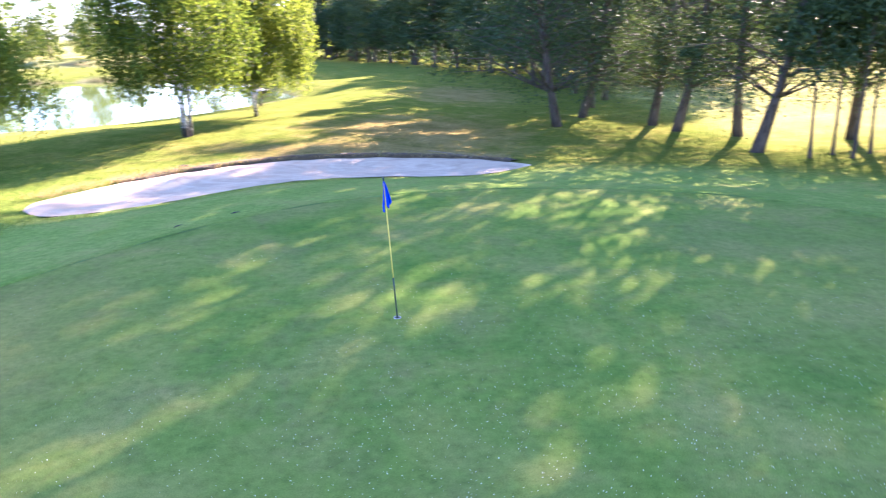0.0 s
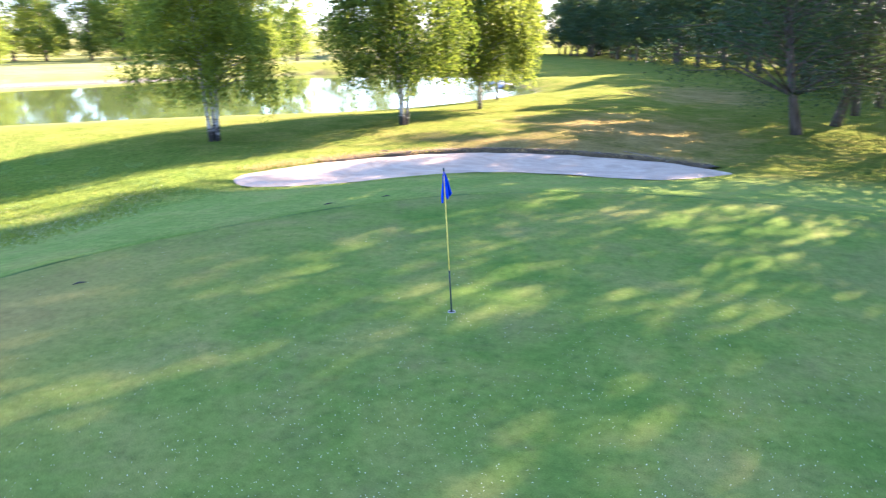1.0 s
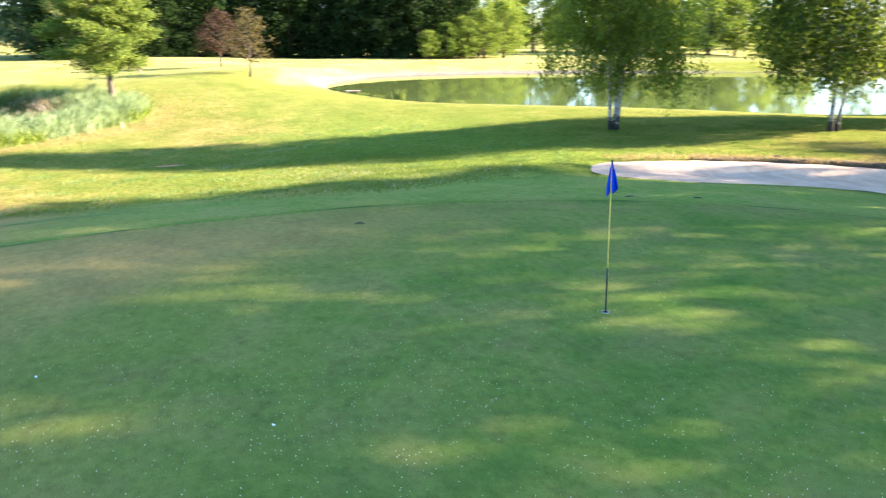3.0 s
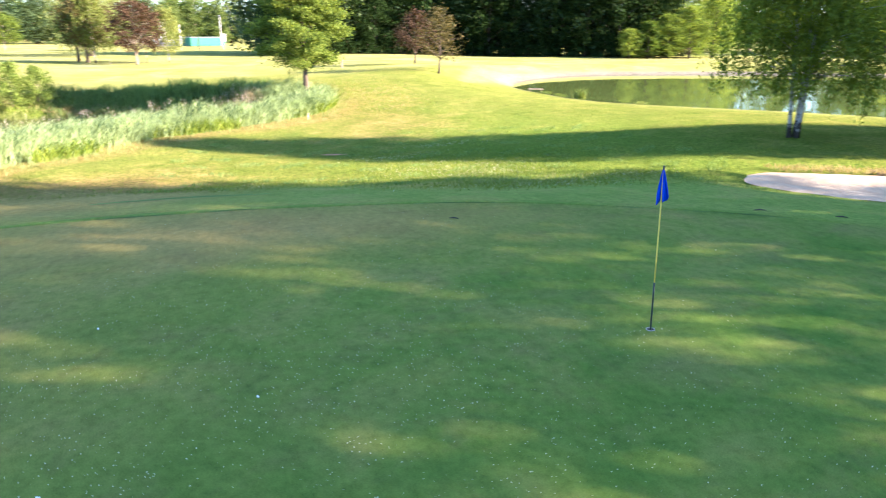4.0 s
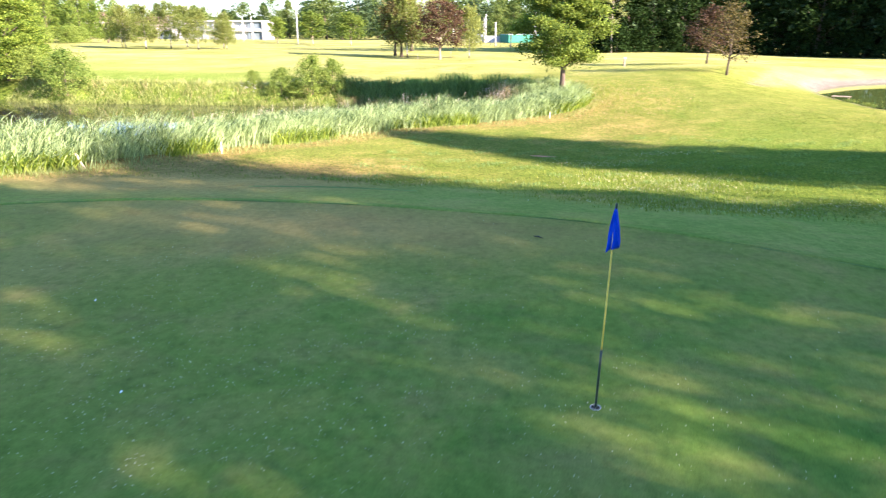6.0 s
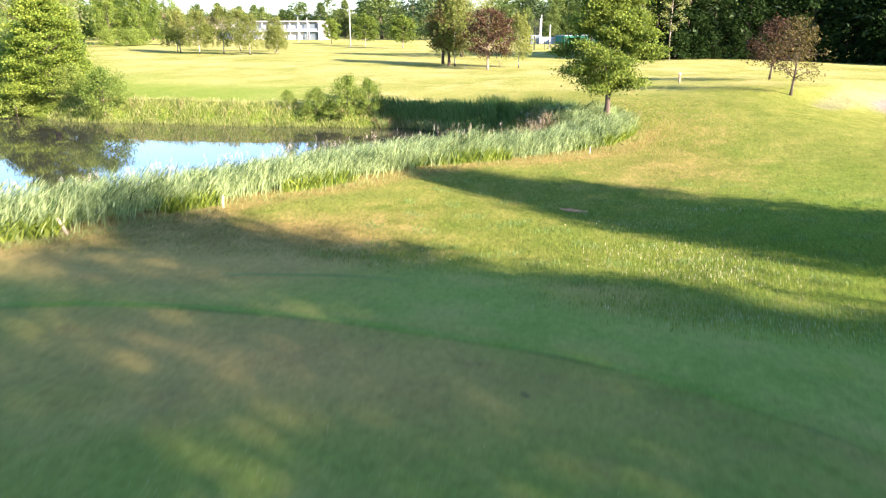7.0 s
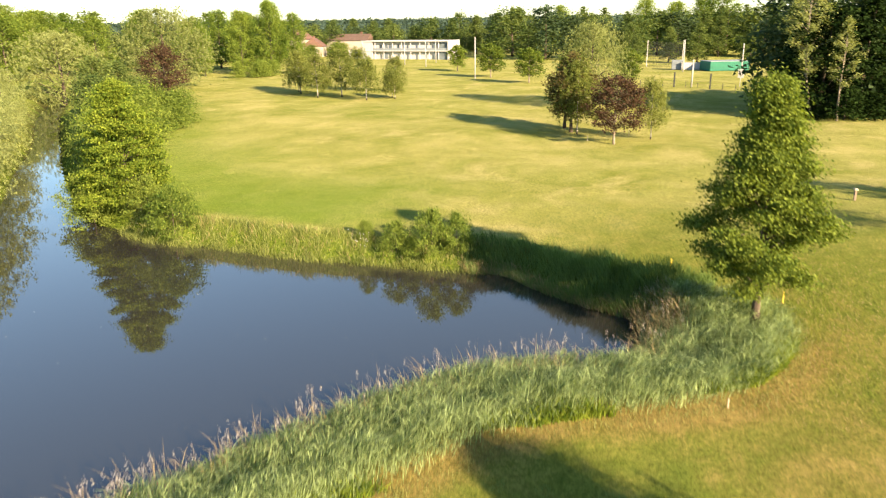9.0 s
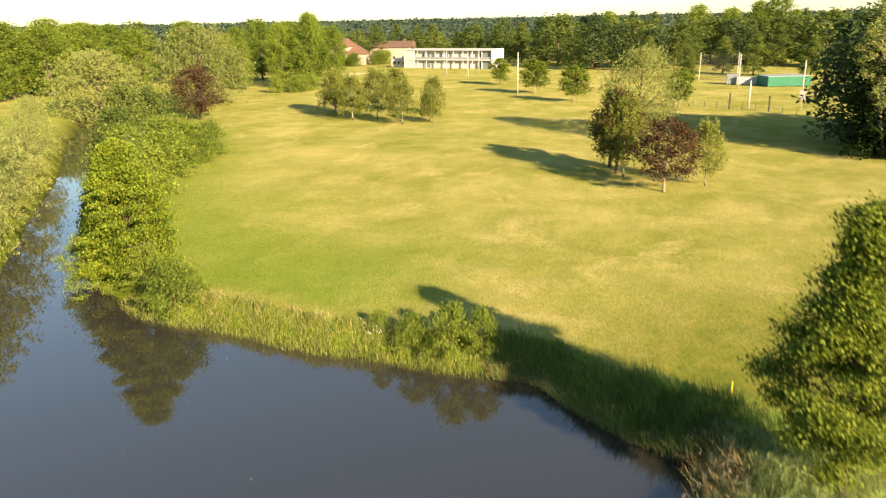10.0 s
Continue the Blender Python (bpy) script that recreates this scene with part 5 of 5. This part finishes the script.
for h, d, s in ((93.2, 330, 1.5), (94.6, 345, 1.35), (96.2, 325, 1.2), (98.4, 340, 1.3), (104.5, 350, 1.2), (127.5, 300, 1.1), (131, 290, 1.0), (134.5, 300, 1.15)):
    plant(A10, *polar(h, d), "tall broadleaf tree standing above the others", "tall horizon trees", s, 0.95)
for h in np.arange(92, 104, 1.6):
    x, y = polar(h, 430 * random.uniform(0.95, 1.05))
    plant(A5, x, y, "tall narrow poplar in the distance", "poplars", random.uniform(0.75, 0.95), 1.5)
for h, d, sc in ((101, 270, 0.7), (99, 285, 0.8), (103, 290, 0.75), (96, 262, 0.7), (94, 255, 0.75), (93, 300, 0.9), (98, 240, 0.55), (90.5, 250, 0.7), (127, 240, 1.0), (129, 260, 1.1), (131, 230, 0.9), (134, 250, 1.1), (137, 235, 1.0), (140, 260, 1.1), (144, 240, 1.0), (148, 230, 1.0), (124.5, 300, 0.9)):
    plant(random.choice((A1, A2)) if h < 120 else A10, *polar(h, d), "broadleaf tree at the edge of the course", "trees at the edge", sc)

for x, y, sc in ((-121, -178, 1.0), (-130, -184, 1.15), (-138, -180, 1.05), (-147, -192, 1.2), (-126, -192, 1.2), (-159, -200, 1.1), (-172, -212, 1.15), (-186, -216, 1.1)):
    plant(A10, x, y, "broad green tree beyond the far bank", "trees beyond the far bank", sc, 1.1)

# far forest on the rising land
rng = np.random.default_rng(8)
n = 4500
hh = np.radians(rng.uniform(-60, 175, n))
dd = rng.uniform(700, 2400, n)
P = np.stack([-np.sin(hh) * dd, np.cos(hh) * dd], 1)
P3 = np.concatenate([np.column_stack([P, height(P[:, 0], P[:, 1]) + k]) + rng.normal(size=(n, 3)) * [5, 5, 1.5] for k in (2, 6, 9, 11)])
n = 26000
hh = np.radians(rng.uniform(55, 160, n))
dd = 480 + 1300 * rng.uniform(0, 1, n) ** 1.3
P = np.stack([-np.sin(hh) * dd, np.cos(hh) * dd], 1)
P3 = np.concatenate([P3] + [np.column_stack([P, height(P[:, 0], P[:, 1]) + k]) + rng.normal(size=(n, 3)) * [4, 4, 1.5] for k in (1.5, 4, 7, 10)])
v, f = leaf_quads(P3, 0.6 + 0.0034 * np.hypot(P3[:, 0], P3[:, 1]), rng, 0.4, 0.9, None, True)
tagged(obj("far_forest", v, f, L_FOREST), "dark forest tinted for haze on the distant rising land", "forest", kind="stuff")

# ---- buildings and course furniture ----


def pavilion():
    """A long white building of two storeys with a flat roof, an open terrace front and a low wing."""
    root = tagged(new("pavilion"), "long white flat-roofed building with open terraces", "building")
    L, D, H = 38.5, 10.0, 7.4
    part("wall", block(L - 1.2, D - 1.3, H - 0.5, 0, 0.45, 0, 0.05), RENDERW, root)
    part("roof", block(L, D + 0.6, 0.45, 0, 0, H - 0.45, 0.05), RENDERW, root)
    part("floor_slab", block(L, D + 0.4, 0.35, 0, 0, 3.3, 0.04), RENDERW, root)
    part("end_wall", block(0.5, D + 0.4, H - 0.4, -L / 2 + 0.25, 0, 0, 0.04), RENDERW, root)
    part("end_wall", block(0.5, D + 0.4, H - 0.4, L / 2 - 0.25, 0, 0, 0.04), RENDERW, root)
    part("front_panel", block(4.5, 0.3, H - 0.45, -L / 2 + 2.7, -D / 2 + 0.1, 0, 0.03), RENDERW, root)
    part("glass_bay", block(5.5, 2.6, 6.2, L / 2 - 4.0, -3.1, 0.2, 0.03), PALEGLASS, root, "dark glazed bay")
    for i in range(8):
        part("column", block(0.28, 0.28, H - 0.45, -L / 2 + 6 + i * 4.0, -D / 2 + 0.25, 0, 0.02), RENDERW, root)
    for i in range(5):
        w = part("window", block(1.2, 0.12, 1.7, -11 + i * 2.6, -3.93, 4.2, 0.02), PALEGLASS, root)
        for z in (4.1, 5.9):
            part("frame", block(1.4, 0.1, 0.12, -11 + i * 2.6, -3.96, z, 0.01), WHITE, w)
    for i in range(1):
        w = part("window", block(2.2, 0.12, 2.0, -9 + i * 7.5, -3.93, 0.5, 0.02), PALEGLASS, root)
        part("frame", block(2.4, 0.1, 0.12, -9 + i * 7.5, -3.96, 2.5, 0.01), WHITE, w)
    part("railing", block(L - 6, 0.08, 0.9, 2.0, -D / 2 + 0.1, 3.65, 0.01), GREYBOX, root)
    part("wing", block(8, 8, 3.6, -L / 2 - 4.1, 2, 0, 0.05), RENDERW, root)
    for i in range(3):
        part("window", block(1.3, 0.12, 1.3, -L / 2 - 6.5 + 2.3 * i, -2.05, 1.3, 0.02), GLASS, root)
    return root


pav = pavilion()
pav.matrix_basis = pose(-271, -128.4, gz(-271, -128.4) - 0.3, 0, 0, 90)


def house(L, D, H, R, wall, roof, label, x, y, turn, wins=4):
    root = tagged(new("house"), label, "house", "houses behind the course")
    part("wall", block(L, D, H, 0, 0, 0, 0.05), wall, root)
    bm = bmesh.new()
    vs = [bm.verts.new(c) for c in ((-L / 2 - 0.4, -D / 2 - 0.5, H), (L / 2 + 0.4, -D / 2 - 0.5, H), (L / 2 + 0.4, D / 2 + 0.5, H), (-L / 2 - 0.4, D / 2 + 0.5, H), (-L / 2 - 0.4, 0, H + R), (L / 2 + 0.4, 0, H + R))]
    for q in ((0, 1, 5, 4), (2, 3, 4, 5), (0, 4, 3), (1, 2, 5), (3, 2, 1, 0)):
        bm.faces.new([vs[k] for k in q])
    bmesh.ops.recalc_face_normals(bm, faces=bm.faces[:])
    rf = part("roof", bm, roof, root)
    part("chimney", block(0.9, 0.7, 1.8, L * 0.28, 0.4, H + R - 0.9, 0.03), BROWNTILE, rf)
    for k in range(wins):
        w = part("window", block(1.1, 0.14, 1.5, -L / 2 + L * (k + 0.7) / (wins + 0.4), -D / 2 - 0.03, 1.2, 0.02), GLASS, root)
        part("sill", block(1.4, 0.25, 0.1, -L / 2 + L * (k + 0.7) / (wins + 0.4), -D / 2 - 0.1, 1.08, 0.01), RENDERW, w)
    part("door", block(1.1, 0.12, 2.1, L * 0.36, -D / 2 - 0.03, 0, 0.02), WOOD, root)
    root.matrix_basis = pose(x, y, gz(x, y) - 0.2, 0, 0, turn)


house(20, 9, 6.6, 2.9, CREAM, TILE, "pale house with a bright orange tiled roof", -309, -180, 98)
house(10, 9, 7.6, 3.6, CREAM, BROWNTILE, "cream gabled house with a brown roof", -289, -194, 10, 2)
for x, y, s in ((-272, -176, 1.5), (-276, -181, 1.3), (-279, -187, 1.6), (-283, -171, 1.7), (-290, -172, 1.6), (-268, -184, 1.5)):
    plant(A9, x, y, "leafy hedge bush before the houses", "hedge by the houses", s, 1.3, category="bush")
house(10, 9, 4.6, 3.6, CREAM, BROWNTILE, "low pale house with a brown gable roof", -284, -183, 25, 2)


def mast(x, y, h, w, material, label, lean=0.0):
    V, F = [], []
    tube(V, F, [(0, 0, -0.2), (0, 0, h * 0.5), (lean, 0, h)], [w, w * 0.9, w * 0.75], 10)
    ob = tagged(obj("mast", V, F, material, None, "", True), label, "post", "posts on the range")
    ob.matrix_basis = pose(x, y, gz(x, y))


for x, y, h, w in ((-177, -61, 10.0, 0.15), (-222, -97, 8, 0.14), (-232, -110, 8, 0.14), (-166.3, -8.7, 5.4, 0.16), (-213, -16.6, 8.2, 0.16), (-188.3, -0.8, 8.0, 0.14), (-244, -104, 8, 0.14)):
    mast(x, y, h, w, WHITE, "tall white painted post on the lawn")


def fence():
    root = tagged(new("range_fence"), "thin wire fence with dark posts across the range", "fence")
    pts = [(-167.6 + 0.81 * k, -19.2 + 2.4 * k) for k in range(10)]
    for i, (x, y) in enumerate(pts):
        z = gz(x, y)
        wide = 0.3 if i in (3, 6) else 0.1
        part("post", block(0.14, wide, 3.0 if wide > 0.2 else 1.2, x, y, z, 0.02), NET, root)
    for k in range(2):
        V, F = [], []
        tube(V, F, [(x, y, gz(x, y) + 0.7 + 0.6 * k) for x, y in pts], [0.015] * len(pts), 5)
        obj("wire", V, F, NET, root)


fence()


def container(x, y, turn, L, W, H, material, label):
    root = tagged(new("container"), label, "container", "huts on the range")
    part("body", block(L, W, H, 0, 0, 0.1, 0.04), material, root)
    n = int(L / 0.5)
    for k in range(n):
        part("rib", block(0.16, 0.06, H - 0.3, -L / 2 + (k + 0.5) * L / n, -W / 2 - 0.03, 0.2), material, root)
    part("rim", block(L + 0.1, W + 0.1, 0.14, 0, 0, H + 0.05, 0.02), GREYBOX, root)
    root.matrix_basis = pose(x, y, gz(x, y), 0, 0, turn)


container(-221, -7.0, 122, 11.0, 6, 2.4, GREENBOX, "green ribbed metal enclosure on the range")
container(-221, -15.6, 100, 5.0, 0.5, 1.9, RENDERW, "low white screen wall beside the enclosure")
container(-222.4, -19.2, 95, 3.2, 2.6, 2.4, GREYBOX, "pale grey metal hut on the range")


def net_cage(x, y, turn):
    root = tagged(new("net_cage"), "dark practice net hung between tall white posts", "net", "practice nets")
    for a in (-5, 5):
        part("post", block(0.22, 0.22, 7.5, a, 2, 0, 0.02), WHITE, root)
    V, F = [], []
    for k in range(22):
        a = -5 + 10 * k / 21
        sag = 0.7 * math.sin(math.pi * k / 21)
        tube(V, F, [(a, 2, 0.1), (a, 2, 7.3 - sag)], [0.025, 0.025], 4)
    for k in range(14):
        tube(V, F, [(-5, 2, 0.3 + k * 0.53), (0, 2, 0.25 + k * 0.5), (5, 2, 0.3 + k * 0.53)], [0.025] * 3, 4)
    obj("netting", V, F, NET, root)
    root.matrix_basis = pose(x, y, gz(x, y), 0, 0, turn)


net_cage(-232, -24.5, 95)


def tee_post(x, y):
    root = tagged(new("marker_post"), "short dark post with a pale cap on the lawn", "post")
    part("post", block(0.16, 0.16, 0.75, 0, 0, 0, 0.015), WOOD, root)
    part("cap", block(0.26, 0.26, 0.16, 0, 0, 0.75, 0.03), STAKE, root, "pale cap")
    root.matrix_basis = pose(x, y, gz(x, y), 0, 0, 20)


tee_post(-69.6, 14.7)


def sign_board(x, y):
    root = tagged(new("range_sign"), "small white sign board on a thin post", "sign")
    part("post", block(0.1, 0.1, 2.2, 0, 0, 0, 0.01), WHITE, root)
    part("board", block(0.08, 1.1, 1.7, 0.08, 0, 1.9, 0.02), WHITE, root)
    root.matrix_basis = pose(x, y, gz(x, y), 0, 0, 0)


sign_board(-168.6, 0.3)


def sand_patch(x, y, rx, ry, turn, seed):
    """A shallow far bunker: a sand sheet that follows the ground, with an uneven rim."""
    r = np.random.default_rng(seed)
    V, F = [(x, y, gz(x, y) + 0.06)], []
    for ring_share in (0.55, 1.0):
        for k in range(24):
            w = 2 * math.pi * k / 24
            q = ring_share * (1 + 0.12 * math.sin(2 * w + seed) + r.uniform(-0.04, 0.04))
            a, b = rx * q * math.cos(w), ry * q * math.sin(w)
            px, py = x + a * math.cos(turn) - b * math.sin(turn), y + a * math.sin(turn) + b * math.cos(turn)
            V.append((px, py, gz(px, py) + (0.05 if ring_share < 1 else 0.015)))
    for k in range(24):
        j = (k + 1) % 24
        F.append((0, 1 + k, 1 + j))
        F.append((1 + k, 25 + k, 25 + j, 1 + j))
    tagged(obj("bunker_sand", V, F, SAND, smooth=True), "pale sand of a small far bunker", "bunker", kind="structure")


sand_patch(-207, -177, 4.5, 2.6, 0.9, 3)
sand_patch(-232, -148, 6.0, 3.5, 1.4, 5)

# pale stone edging where the fairway meets the pond
line = densify([(-18.8, 77.2), (-20.2, 80.0), (-22.0, 83.6), (-24.2, 88.2)], 6)
V, F = [], []
rng = np.random.default_rng(52)
for i, (x, y) in enumerate(line):
    for o, dz in ((-0.9, -0.15), (-0.7, 0.16), (0.1, 0.24), (0.5, 0.2), (0.65, -0.1)):
        V.append((x + o + rng.uniform(-0.06, 0.06), y + 0.3 * o, POND_Z + 0.1 + dz + rng.uniform(-0.03, 0.03)))
for i in range(len(line) - 1):
    for j in range(4):
        F.append((i * 5 + j, i * 5 + j + 1, i * 5 + j + 6, i * 5 + j + 5))
tagged(obj("stone_edging", V, F, RENDERW, smooth=True), "pale stone edging along the pond shore", "edging", kind="structure")


# cut line of the apron round the green
V, F = [], []
rng = np.random.default_rng(44)
line = densify([(-11.8, 1.3), (-12.5, 3.1), (-13.0, 4.5), (-13.05, 5.8)], 16)
for i, (x, y) in enumerate(line):
    k = math.sin(math.pi * i / (len(line) - 1)) ** 0.5
    for o, dz in ((-0.03, -0.01), (0.0, 0.0), (0.03, 0.03 * k), (0.07, 0.015 * k), (0.12, -0.02)):
        V.append((x - o, y, gz(x - o, y) + dz + rng.uniform(-0.008, 0.008)))
for i in range(len(line) - 1):
    for j in range(4):
        F.append((i * 5 + j, i * 5 + j + 1, i * 5 + j + 6, i * 5 + j + 5))
tagged(obj("apron_edge", V, F, L_REED_DARK, smooth=True), "dark ragged turf edge where the apron was cut", "turf", kind="structure")


# scraps along the pond shore
def reed_tuft(x, y, s):
    r = np.random.default_rng(int(abs(x * 31 + y * 17)))
    p = np.array([x, y, max(gz(x, y), POND_Z - 0.1)]) + r.normal(size=(90, 3)) * [0.22, 0.22, 0]
    ob = blades(p, 0.8 * s, 0.04, r, (0, 0), 0, L_BANK, "reed_tuft", 0.3, 0.35)
    tagged(ob, "dry tuft of reeds at the pond edge", "reeds", kind="stuff")


for x, y, s in ((-47.3, 31.2, 1.2), (-41.2, 33.2, 0.35), (-49.3, 30.3, 0.4), (-52.0, 30.0, 0.4)):
    reed_tuft(x, y, s)


def shore_board(x, y, turn):
    root = tagged(new("fishing_stand"), "small weathered plank stand at the pond edge", "plank stand")
    for k in range(4):
        part("plank", block(1.3, 0.2, 0.05, 0, -0.33 + 0.22 * k, 0.25, 0.008), WOOD, root)
    for a in (-0.5, 0.5):
        for q in (-0.3, 0.3):
            part("leg", block(0.08, 0.08, 0.55, a, q, -0.3, 0.006), WOOD, root)
    root.matrix_basis = pose(x, y, max(gz(x, y), POND_Z), 0, 0, turn)


shore_board(-54.0, 30.0, 70)

rng = np.random.default_rng(61)
px, py = rng.uniform(-47, -28, 1400), rng.uniform(-36, -2, 1400)
px, py = px[:45], py[:45]
k = sdist(px, py, STREAM_EDGE) < -1.5
pts = np.stack([px[k], py[k], np.full(k.sum(), STREAM_Z + 0.006)], 1)
v, f = leaf_quads(pts, 0.045, rng, 6.0, 0.8)
tagged(obj("floating_leaves", v, f, CLOVER), "pale leaf scraps floating on the dark water", "leaves", kind="stuff")

rng = np.random.default_rng(71)
pts = np.array([-49.9, -16.0, -0.6]) + rng.normal(size=(110, 3)) * [0.45, 0.5, 0.3]
v, f = leaf_quads(pts, 0.08, rng, 1.5, 0.9)
tagged(obj("white_blossom", v, f, PETAL), "white blossom sprays on a bank shrub", "blossom", kind="stuff")
